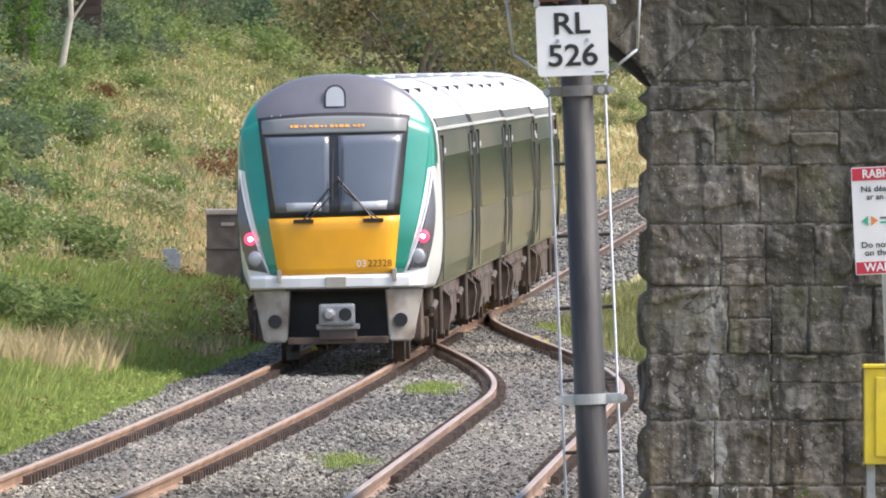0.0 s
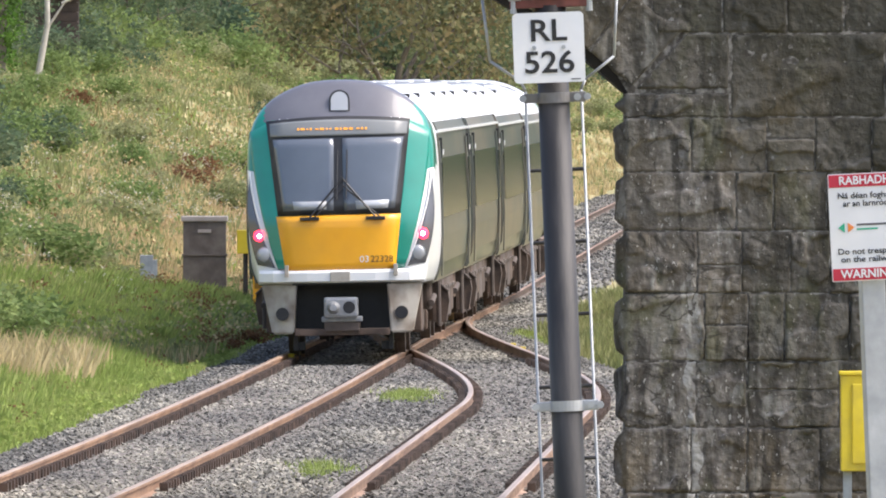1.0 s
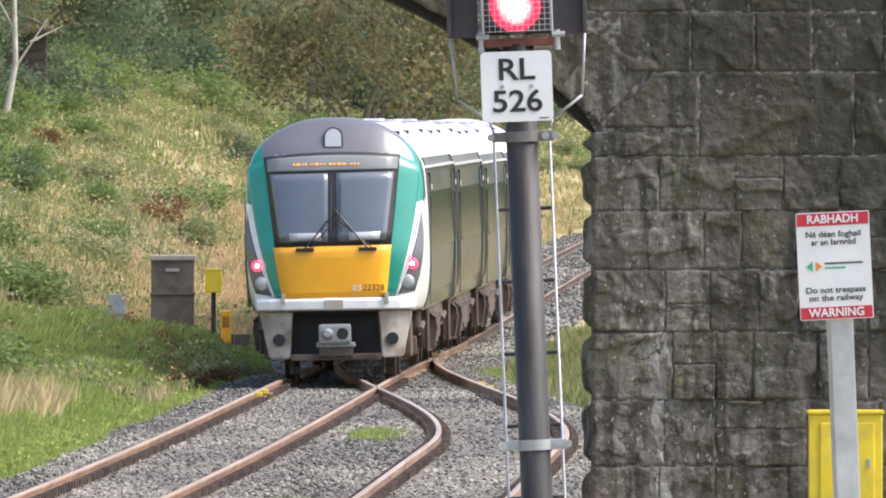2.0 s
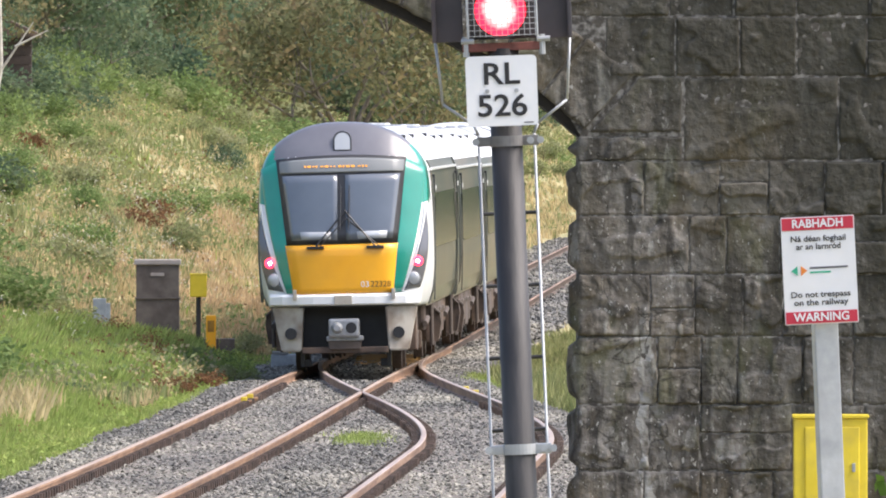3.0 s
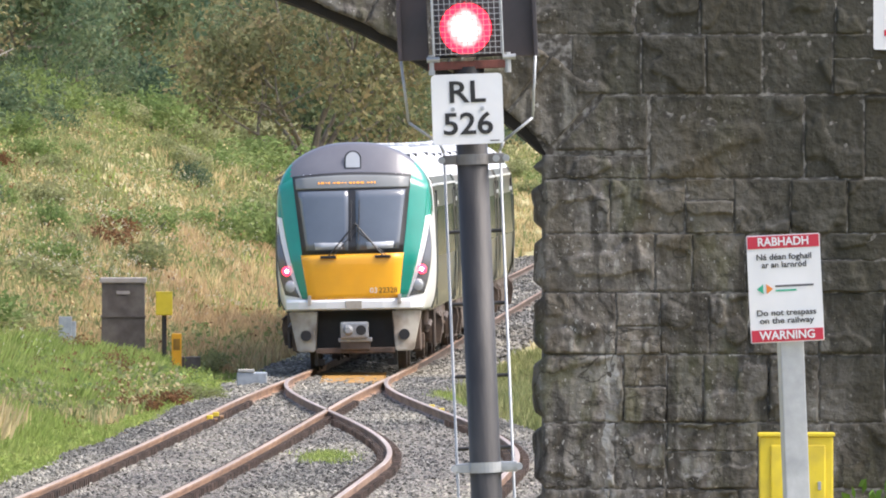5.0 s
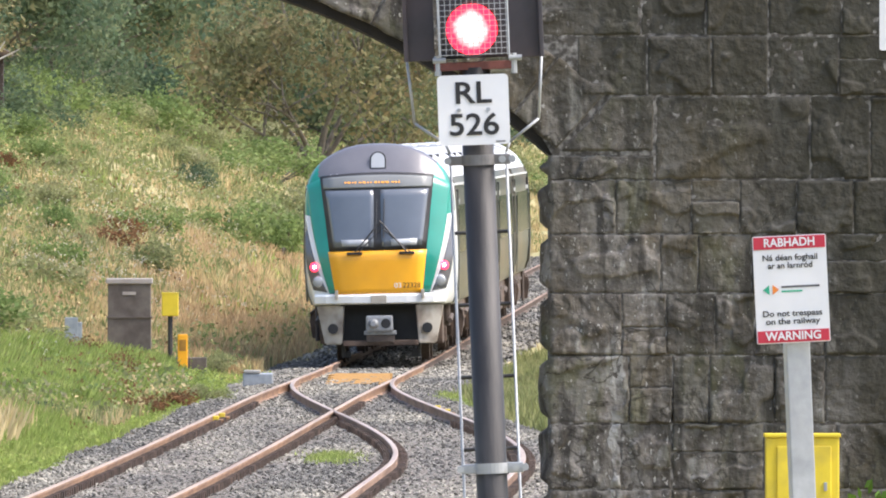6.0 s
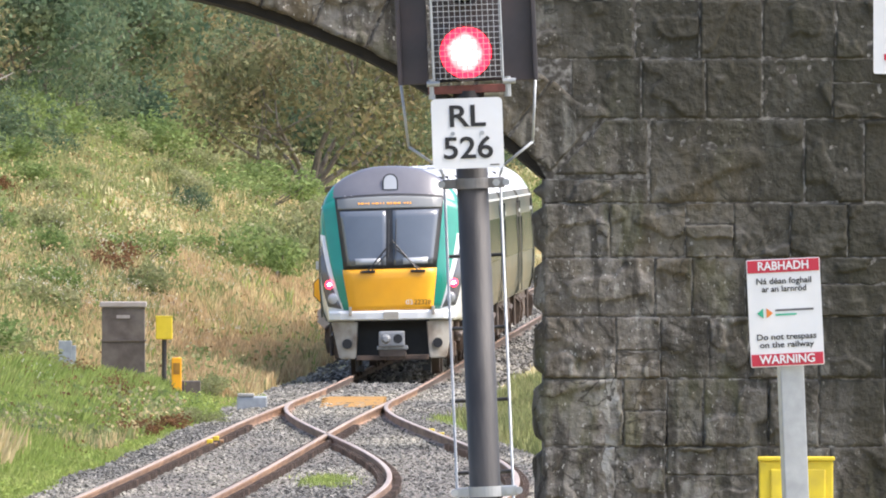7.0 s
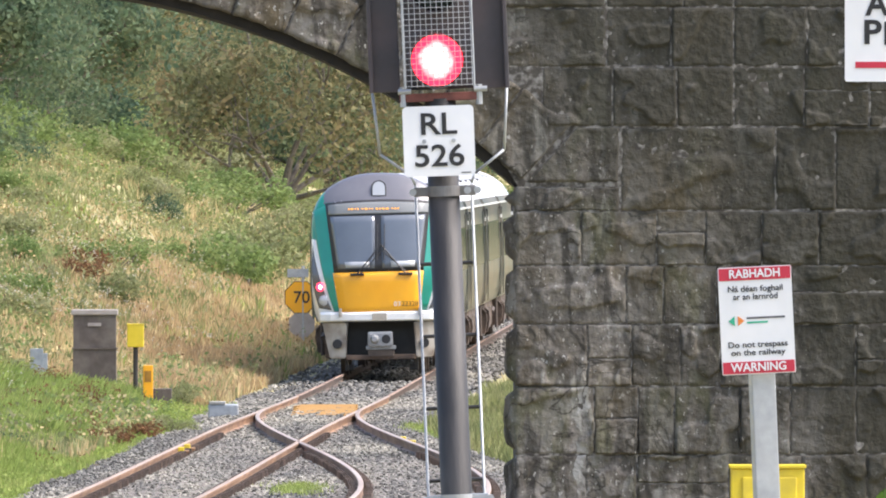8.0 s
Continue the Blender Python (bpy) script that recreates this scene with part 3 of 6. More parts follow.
def make_barrel():
    """An added lining under the arch, soffit shade painted near black, a hand's width below the face ring."""
    bm = bmesh.new()
    n = 40
    rings = []
    for i in range(n + 1):
        a = -SPRING + 2 * SPRING * i / n
        (x0, z0), (x1, z1) = arch_point(a, ARCH_R), arch_point(a, ARCH_R + 0.095)
        rings.append([(x0, BY + 0.10, z0), (x0, BY + 8.0, z0), (x1, BY + 8.0, z1), (x1, BY + 0.10, z1)])
    loft(bm, rings)
    bmesh.ops.recalc_face_normals(bm, faces=bm.faces)
    part("barrel_lining", bm, SOFFIT_SHADE, bridge, "underside of the arch, its shade painted near black")


make_barrel()


def rock_block(corners, depth, seed, bulge=0.06, left=0.0):
    """A rock-faced block: four corners (x, z) counter-clockwise from lower left, a rough face towards -Y, and a rough left end if asked."""
    bm = bmesh.new()
    n, m = 42, 30
    (ax, az), (bx, bz), (cx, cz), (dx, dz) = corners

    def at(u, v):
        return ((ax * (1 - u) + bx * u) * (1 - v) + (dx * (1 - u) + cx * u) * v, (az * (1 - u) + bz * u) * (1 - v) + (dz * (1 - u) + cz * u) * v)

    w = math.dist(corners[0], corners[1])
    h = math.dist(corners[0], corners[3])
    grid = []
    for j in range(m + 1):
        row = []
        for i in range(n + 1):
            u, v = i / n, j / m
            x, z = at(u, v)
            edge = min(u * w, (1 - u) * w, v * h, (1 - v) * h)
            if left and u * w < (1 - u) * w and edge == u * w:
                edge = u * w
            ragged = 0.008 * noise.noise((x * 11, z * 11, seed))
            k = ease(0.0, 0.011, edge + ragged)
            r = noise.noise((x * 1.7 + seed, z * 1.7, seed * 1.7)) + 0.4 * noise.noise((x * 4.5 + seed, z * 4.5, seed))
            split = noise.noise((x * 1.6 + seed * 3, z * 3.2, 4.4)) + 0.22 * noise.noise((x * 7, z * 7 + seed, 1.4)) - 0.28
            chip = noise.noise((x * 13, z * 13, seed * 0.7))
            y = BY + 0.016 - k * (0.004 + bulge * (0.5 + 0.5 * r) + 0.035 * ease(-0.03, 0.03, split) + 0.009 * chip)
            jit = 0.012 * noise.noise((x * 9, z * 9, seed))
            xx = x
            if left and i == 0:
                xx = x - 0.01
            row.append(bm.verts.new((xx + jit * (1 if i else 0), y, z + jit)))
        grid.append(row)
    for j in range(m):
        for i in range(n):
            bm.faces.new((grid[j][i], grid[j][i + 1], grid[j + 1][i + 1], grid[j + 1][i]))
    # ends, running back into the wall
    if left:
        cols = 5
        prev = [grid[j][0] for j in range(m + 1)]
        for c in range(1, cols + 1):
            d = c / cols
            cur = []
            for j in range(m + 1):
                x, z = at(0, j / m)
                edge = min(j / m * h, (1 - j / m) * h, d * depth, (1.15 - d) * depth)
                k = ease(0.0, 0.12, edge)
                r = noise.noise((d * 2 + seed * 2, z * 3, seed))
                cur.append(bm.verts.new((x - k * left * (0.9 + 0.7 * r), BY + 0.02 + d * depth, z)))
            for j in range(m):
                bm.faces.new((cur[j], prev[j], prev[j + 1], cur[j + 1]))
            prev = cur
    else:
        prev = [grid[j][0] for j in range(m + 1)]
        cur = [bm.verts.new((v.co.x, BY + 0.12, v.co.z)) for v in prev]
        for j in range(m):
            bm.faces.new((cur[j], prev[j], prev[j + 1], cur[j + 1]))
    for side in ([r[-1] for r in grid], grid[0][::-1], grid[-1]):
        cur = [bm.verts.new((v.co.x, BY + 0.12, v.co.z)) for v in side]
        for j in range(len(side) - 1):
            bm.faces.new((side[j], cur[j], cur[j + 1], side[j + 1]))
    bmesh.ops.recalc_face_normals(bm, faces=bm.faces)
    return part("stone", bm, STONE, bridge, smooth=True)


# block ends along each course of the abutment, from the quoin outwards
JOINTS = {-0.3: (1.85, 2.36, 3.2, 3.9), 0.24: (1.80, 2.33, 3.02, 3.9), 0.86: (1.85, 2.33, 3.2, 3.9), 1.49: (1.93, 2.34, 2.69, 3.31, 3.79),
          2.14: (1.86, 2.28, 2.74, 3.12, 3.79), 2.73: (2.23, 2.58, 3.09, 3.79), 3.29: (1.80, 2.52, 2.98, 3.52, 4.06), 3.81: (2.17,),
          4.04: (2.17, 3.65, 4.22), 4.61: (2.10, 2.71, 3.25, 3.92), 5.18: (2.04, 2.66, 3.25, 3.95), 5.745: (2.04, 2.77, 3.25)}


def make_stones():
    rng = random.Random(11)
    g = 0.003
    seed = 1.0
    outer = ARCH_R + RING
    for c in range(len(COURSES) - 1):
        z0, z1 = COURSES[c], COURSES[c + 1]
        for side in (1, -1):
            if z0 < 4.0:
                start = 1.18 if side > 0 else 8.96
            elif abs(z0 - 4.04) < 0.01:
                start = 2.17 if side > 0 else 9.91
            else:
                zz = (z0 + z1) / 2 - ARCH_Z
                dx = math.sqrt(max(0.0, outer * outer - zz * zz))
                start = ARCH_X + dx if side > 0 else -ARCH_X + dx
                if zz > outer:
                    start = ARCH_X if side > 0 else -ARCH_X
            stop = 6.6 if side > 0 else 12.0
            ends = [e for e in JOINTS.get(z0, ()) if e > start + 0.2] if side > 0 else []
            x, first = start, True
            while x < stop:
                if ends:
                    w = ends.pop(0) - x
                elif side > 0 and z0 == 3.81:
                    break                    # the course above is a double one here
                else:
                    w = rng.choice((0.55, 0.62, 0.7, 0.95, 1.15))
                low = COURSES[c - 1] if side > 0 and z0 == 4.04 else z0
                zs = [(low, z1)]
                if not first and z1 - low > 0.5 and rng.random() < 0.2:
                    mid = low + (z1 - low) * rng.uniform(0.4, 0.62)
                    zs = [(low, mid), (mid, z1)]
                for lo, hi in zs:
                    p, q = x + g, x + w - g
                    quoin = first and z0 < 3.9
                    if side < 0:
                        p, q = -q, -p
                    rock_block([(p, lo + g), (q, lo + g), (q, hi - g), (p, hi - g)], 0.62, seed, 0.008 + 0.03 * rng.random(), 0.10 if quoin and side > 0 else 0.0)
                    seed += 1.37
                x += w
                first = False
    # skewbacks and the ring of voussoirs
    rock_block([(1.27, 4.08), (2.16, 4.08), (2.16, 4.605), (1.76, 4.605)], 0.3, 77.0, 0.05)
    rock_block([(-9.90, 4.055), (-9.04, 4.055), (-9.49, 4.60), (-9.90, 4.60)], 0.3, 79.0, 0.05)
    n = 21
    for i in range(n):
        a0 = -SPRING + 2 * SPRING * i / n + 0.001
        a1 = -SPRING + 2 * SPRING * (i + 1) / n - 0.001
        r1 = outer - 0.01 + 0.12 * (rng.random() - 0.7)
        rock_block([arch_point(a0, ARCH_R + 0.09), arch_point(a1, ARCH_R + 0.09), arch_point(a1, r1), arch_point(a0, r1)], 0.3, seed, 0.05)
        seed += 1.1


make_stones()


# ---------------------------------------------------------------- writing
def words(text, size, material, parent, m, name="lettering", width=None, bold=0.0):
    cu = bpy.data.curves.new(name, "FONT")
    cu.body, cu.size, cu.align_x, cu.align_y, cu.extrude, cu.offset = text, size, "CENTER", "CENTER", 0.0008, bold
    cu.resolution_u = 4
    tmp = bpy.data.objects.new(name, cu)
    scene.collection.objects.link(tmp)
    me = bpy.data.meshes.new_from_object(tmp)
    bpy.data.objects.remove(tmp)
    xs = [v.co.x for v in me.vertices]
    if width:
        k = width / (max(xs) - min(xs))
        for v in me.vertices:
            v.co.x *= k
    me.materials.append(material)
    ob = new(name, me)
    ob.parent = parent
    ob.matrix_basis = m @ pose(0, 0, 0, 90, 0, 0)
    return ob


def rounded_plate(bm, w, h, r, d, y=0.0):
    pts = []
    for cx, cz, a0 in ((w / 2 - r, h / 2 - r, 0), (-w / 2 + r, h / 2 - r, 90), (-w / 2 + r, -h / 2 + r, 180), (w / 2 - r, -h / 2 + r, 270)):
        for k in range(6):
            a = radians(a0 + 18 * k)
            pts.append((cx + r * math.cos(a), cz + r * math.sin(a)))
    loft(bm, [[(x, y, z) for x, z in pts], [(x, y + d, z) for x, z in pts]])
    bmesh.ops.recalc_face_normals(bm, faces=bm.faces)


def polyline(bm, pts, r, seg=8):
    for p, q in zip(pts, pts[1:]):
        rod(bm, p, q, r, seg)


# ---------------------------------------------------------------- colour light signal
def make_signal():
    lean = 2.4
    sig = base("railway_signal", pose(0.408, 85.7, -0.3, 0, -lean, 0), "black post colour light signal showing red, ladder behind", "signal")

    def at(z):                   # height over the ground to local
        return z + 0.3
    bm = bmesh.new()
    rod(bm, (0, 0, 0), (0, 0, at(4.61)), 0.066, 28)
    part("pole", bm, POLE_BLACK, sig, smooth=True)
    bm = bmesh.new()
    box(bm, -0.2, 0.2, -0.2, 0.2, 0.0, 0.05, 0.01)
    part("foot_plate", bm, ZINC, sig)
    # identification plate
    bm = bmesh.new()
    rounded_plate(bm, 0.300, 0.296, 0.02, 0.006)
    plate = part("identity_plate", bm, PLATE_WHITE, sig, "white square plate lettered RL 526")
    plate.matrix_basis = pose(-0.012, -0.10, at(4.432), 0, 0.3, 0)
    words("RL", 0.128, INK, plate, pose(-0.002, -0.003, 0.068), width=0.152, bold=0.002)
    words("526", 0.128, INK, plate, pose(0.0, -0.003, -0.066), width=0.208, bold=0.002)
    for x in (-0.062, 0.062):
        bm = bmesh.new()
        rod(bm, (x, -0.006, 0.0), (x, 0.0, 0.0), 0.009, 12)
        part("bolt", bm, ZINC, plate)
    bm = bmesh.new()
    box(bm, 0.09, 0.13, -0.0015, 0.0, -0.138, -0.133)
    part("maker_mark", bm, INK_GREY, plate)
    # bands that hold the ladder
    for z in (4.22, 2.92):
        bm = bmesh.new()
        rod(bm, (0, 0, at(z) - 0.022), (0, 0, at(z) + 0.022), 0.074, 28)
        box(bm, -0.125, -0.06, -0.03, 0.02, at(z) - 0.02, at(z) + 0.02, 0.004)
        box(bm, 0.06, 0.135, -0.03, 0.02, at(z) - 0.022, at(z) + 0.022, 0.004)
        band = part("band_clamp", bm, BAND_STEEL if z > 4 else ZINC, sig)
        for x in (-0.13, 0.10, 0.142):
            bm = bmesh.new()
            rod(bm, (x, -0.04, at(z)), (x, 0.03, at(z)), 0.016, 8)
            part("bolt", bm, ZINC, band)
    # ladder
    for s in (-1, 1):
        bm = bmesh.new()
        polyline(bm, [(s * 0.118, 0.12, 0.0), (s * 0.118, 0.10, at(4.20)), (s * 0.118, 0.10, at(4.25)), (s * 0.135, 0.10, at(4.29)), (s * 0.262, 0.10, at(4.385)), (s * 0.285, 0.10, at(4.66)), (s * 0.285, 0.10, at(5.4))], 0.006)
        part("ladder_stile", bm, ZINC, sig, smooth=True)
    z = 0.25
    while z < at(4.2):
        bm = bmesh.new()
        rod(bm, (-0.118, 0.11, z), (0.118, 0.11, z), 0.008, 8)
        part("ladder_rung", bm, POLE_BLACK, sig)
        z += 0.305
    # head
    bm = bmesh.new()
    box(bm, -0.17, 0.17, -0.06, 0.12, at(4.60), at(4.635), 0.004)
    cross = part("head_bracket", bm, RED_RUSTY, sig, "faded rusty red mounting bracket")
    for x in (-0.155, 0.165):
        bm = bmesh.new()
        rod(bm, (x, -0.05, at(4.58)), (x, -0.05, at(4.665)), 0.014, 8)
        rod(bm, (x - 0.02, -0.06, at(4.645)), (x + 0.035, -0.06, at(4.645)), 0.012, 8)
        part("bolt", bm, ZINC, cross)
    bm = bmesh.new()
    box(bm, -0.14, 0.15, 0.02, 0.20, at(4.65), at(5.60), 0.012)
    part("lamp_case", bm, HOOD_BLACK, sig)
    for x0, x1 in ((-0.295, -0.165), (0.145, 0.295)):
        bm = bmesh.new()
        box(bm, x0, x1, 0.02, 0.035, at(4.645), at(5.65), 0.004)
        box(bm, x0 if x0 < 0 else x1 - 0.018, x0 + 0.018 if x0 < 0 else x1, -0.02, 0.02, at(4.645), at(5.65), 0.004)
        part("backboard", bm, HOOD_BLACK, sig)
    cx = -0.005
    for k, cz in enumerate((4.772, 5.09, 5.40)):
        bm = bmesh.new()
        ring = [(0.122 * math.cos(a), 0.122 * math.sin(a)) for a in np.linspace(0, 2 * math.pi, 33)[:-1]]
        ring2 = [(x * 0.94, z * 0.94) for x, z in ring]
        loft(bm, [[(cx + x, -0.11, at(cz) + z) for x, z in ring], [(cx + x, 0.02, at(cz) + z) for x, z in ring],
                  [(cx + x, 0.02, at(cz) + z) for x, z in ring2], [(cx + x, -0.11, at(cz) + z) for x, z in ring2]], close_ends=False)
        vs = bm.verts[:]
        for i in range(32):
            bm.faces.new((vs[i], vs[(i + 1) % 32], vs[96 + (i + 1) % 32], vs[96 + i]))
        bmesh.ops.recalc_face_normals(bm, faces=bm.faces)
        hood = part("lamp_hood", bm, HOOD_BLACK, sig, smooth=False)
        bm = bmesh.new()
        bmesh.ops.create_uvsphere(bm, u_segments=28, v_segments=12, radius=0.108, matrix=Matrix.Diagonal((1, 0.35, 1, 1)))
        lens = part("lens", bm, SIGNAL_LENS if k == 0 else SIDEGLASS, hood, "glowing red signal lens" if k == 0 else "unlit dark signal lens", True)
        lens.location = (cx, 0.01, at(cz))
    # wire guard over the lenses
    bm = bmesh.new()
    for x in np.linspace(-0.14, 0.14, 13):
        y = -0.135 + 0.35 * x * x
        rod(bm, (x, y, at(4.66)), (x, y, at(5.58)), 0.0014, 4)
    zz = 4.665
    while zz < 5.58:
        pts = [(x, -0.135 + 0.35 * x * x, at(zz)) for x in np.linspace(-0.14, 0.14, 7)]
        polyline(bm, [(-0.15, 0.02, at(zz))] + pts + [(0.15, 0.02, at(zz))], 0.0014, 4)
        zz += 0.0235
    for x in (-0.145, 0.147):
        rod(bm, (x, -0.125, at(4.655)), (x, -0.125, at(5.585)), 0.005, 6)
    part("wire_guard", bm, ZINC, sig, "fine steel wire mesh guard")


make_signal()


# ---------------------------------------------------------------- warning sign and the other platform sign
def make_warning_sign():
    sign = base("warning_sign", pose(1.553, 82.4, -0.3, 0, -2.3, 0), "red and white bilingual trespass warning sign on steel post", "sign")
    bm = bmesh.new()
    box(bm, -0.05, 0.05, -0.03, 0.03, 0.0, 4.05, 0.006)
    post = part("post", bm, ZINC, sign, "grey galvanised box section post")
    post.matrix_basis = pose(0.098, 0.05, 0, 0, 0, 14)
    bm = bmesh.new()
    rounded_plate(bm, 0.298, 0.436, 0.006, 0.004)
    face = part("sign_panel", bm, PLATE_WHITE, sign)
    face.matrix_basis = pose(0.085, -0.02, 4.0, 0, -0.5, 0)
    for z0, z1 in ((0.164, 0.214), (-0.214, -0.166)):
        bm = bmesh.new()
        box(bm, -0.145, 0.145, -0.003, 0.0, z0, z1)
        part("red_band", bm, SIGN_RED, face, "red band with white capitals")
    words("RABHADH", 0.048, PLATE_WHITE, face, pose(0, -0.0045, 0.189), width=0.205, bold=0.001)
    words("WARNING", 0.048, PLATE_WHITE, face, pose(0, -0.0045, -0.190), width=0.225, bold=0.001)
    words("Ná déan foghail", 0.034, INK, face, pose(0, -0.002, 0.128), width=0.222, bold=0.0004)
    words("ar an Iarnród", 0.034, INK, face, pose(0, -0.002, 0.096), width=0.180, bold=0.0004)
    words("Do not trespass", 0.034, INK, face, pose(0, -0.002, -0.098), width=0.240, bold=0.0004)
    words("on the railway", 0.034, INK, face, pose(0, -0.002, -0.130), width=0.220, bold=0.0004)
    for k, (x, mt) in enumerate(((-0.095, SIGN_GREEN), (-0.07, SIGN_ORANGE))):
        bm = bmesh.new()
        s = -1 if k == 0 else 1
        loft(bm, [[(x + s * 0.02, y, 0.0), (x - s * 0.006, y, 0.02), (x - s * 0.006, y, -0.02)] for y in (-0.003, 0.0)])
        bmesh.ops.recalc_face_normals(bm, faces=bm.faces)
        part("logo_arrow", bm, mt, face)
    for z, h, x0, x1, mt in ((0.010, 0.008, -0.04, 0.115, INK_GREY), (-0.008, 0.007, -0.04, 0.045, SIGN_GREEN)):
        bm = bmesh.new()
        box(bm, x0, x1, -0.002, 0.0, z - h / 2, z + h / 2)
        part("logo_bar", bm, mt, face)


make_warning_sign()


def make_corner_sign():
    sign = base("platform_sign", pose(2.30, 82.0, -0.3), "white notice board with black capitals and red line on post", "sign")
    bm = bmesh.new()
    rod(bm, (0.02, 0.04, 0), (0.02, 0.04, 5.55), 0.03, 14)
    part("post", bm, ZINC, sign)
    bm = bmesh.new()
    rounded_plate(bm, 0.95, 0.66, 0.01, 0.012)
    face = part("sign_panel", bm, PLATE_WHITE, sign)
    face.matrix_basis = pose(0.0, -0.01, 5.295, 0, 0.0, -4)
    bm = bmesh.new()
    box(bm, -0.432, 0.432, -0.003, 0.0, -0.275, -0.250)
    part("red_line", bm, SIGN_RED, face)
    words("A", 0.135, INK, face, pose(-0.345, -0.003, -0.02), width=0.095, bold=0.003)
    words("P", 0.135, INK, face, pose(-0.365, -0.003, -0.135), width=0.07, bold=0.003)
    bm = bmesh.new()
    box(bm, -0.315, -0.29, -0.003, 0.0, -0.182, -0.088)
    part("letter_bar", bm, INK, face)


make_corner_sign()


# ---------------------------------------------------------------- trackside cabinets and posts
def make_yellow_box():
    b = base("yellow_cabinet", pose(3.515, 190.2, -0.29), "yellow painted steel trackside cabinet before the stone wall", "cabinet")
    bm = bmesh.new()
    box(bm, -0.345, 0.345, 0.0, 0.4, 0.8, 1.70, 0.015)
    part("body", bm, YELLOW, b)
    bm = bmesh.new()
    box(bm, -0.36, 0.36, -0.03, 0.42, 1.70, 1.735, 0.01)
    part("lid", bm, YELLOW, b)
    bm = bmesh.new()
    box(bm, -0.24, 0.27, -0.025, 0.0, 0.87, 1.62, 0.012)
    door = part("door", bm, YELLOW, b)
    bm = bmesh.new()
    box(bm, 0.20, 0.23, -0.045, -0.02, 1.20, 1.28, 0.004)
    part("lock", bm, ZINC, door)
    for x in (-0.28, 0.28):
        bm = bmesh.new()
        box(bm, x - 0.04, x + 0.04, 0.1, 0.3, 0.0, 0.8, 0.005)
        part("leg", bm, ZINC, b)


def make_cabinet():
    x, y = -5.35, 366.0
    b = base("location_cabinet", pose(x, y, ground_z(x, y) - 0.05), "weathered dark brown-grey equipment cabinet in long grass", "cabinet")
    bm = bmesh.new()
    box(bm, -0.39, 0.39, 0, 0.6, 0.0, 1.0, 0.012)
    part("lower_body", bm, CABINET, b)
    bm = bmesh.new()
    box(bm, -0.385, 0.385, 0.006, 0.6, 1.012, 1.60, 0.012)
    part("upper_body", bm, CABINET, b)
    bm = bmesh.new()
    box(bm, -0.41, 0.41, -0.02, 0.62, 0.985, 1.015, 0.004)
    part("rail_band", bm, CABINET, b)
    bm = bmesh.new()
    box(bm, -0.42, 0.42, -0.03, 0.63, 1.60, 1.70, 0.02)
    part("lid", bm, CABINET_LID, b, "paler cabinet lid")
    bm = bmesh.new()
    box(bm, -0.12, 0.12, -0.012, 0.006, 1.40, 1.46, 0.003)
    part("vent", bm, CABINET_LID, b)


def make_marker_posts():
    x, y = -4.60, 365.0
    b = base("marker_post", pose(x, y, ground_z(x, y) - 0.05), "yellow box on a black post beside the track", "marker post")
    bm = bmesh.new()
    rod(bm, (0, 0, 0), (0, 0, 1.1), 0.045, 14)
    part("post", bm, POLE_BLACK, b)
    bm = bmesh.new()
    box(bm, -0.15, 0.15, -0.1, 0.1, 1.08, 1.50, 0.02)
    head = part("box", bm, YELLOW, b)
    bm = bmesh.new()
    box(bm, -0.155, 0.155, -0.105, 0.105, 1.47, 1.505, 0.008)
    part("lid", bm, YELLOW, head)
    x = -4.37
    b = base("yellow_marker", pose(x, y - 0.5, ground_z(x, y) - 0.05), "small yellow plastic cable marker post", "marker post")
    bm = bmesh.new()
    box(bm, -0.09, 0.09, -0.06, 0.06, 0.0, 0.80, 0.02)
    part("body", bm, TRAIN_YELLOW, b)
    bm = bmesh.new()
    box(bm, -0.06, 0.06, -0.068, -0.055, 0.5, 0.7, 0.004)
    part("panel", bm, OCHRE, b)
    x = -4.4
    b = base("concrete_block", pose(x, y + 0.8, ground_z(x, y) - 0.05), "low grey concrete cable pit in the grass", "concrete block")
    for i in range(3):
        bm = bmesh.new()
        box(bm, -0.42 + 0.29 * i, -0.14 + 0.29 * i, 0, 0.5, 0, 0.36, 0.015)
        part("block", bm, CABINET, b)
    x, y = -6.05, 349.0
    b = base("grey_post", pose(x, y, ground_z(x, y) - 0.18), "pale grey post with a small plate in grass", "post")
    bm = bmesh.new()
    box(bm, 0.07, 0.14, 0, 0.07, 0, 1.08, 0.01)
    part("post", bm, ZINC, b)
    bm = bmesh.new()
    box(bm, -0.16, 0.07, -0.01, 0.03, 0.5, 1.16, 0.012)
    part("plate", bm, ZINC, b)


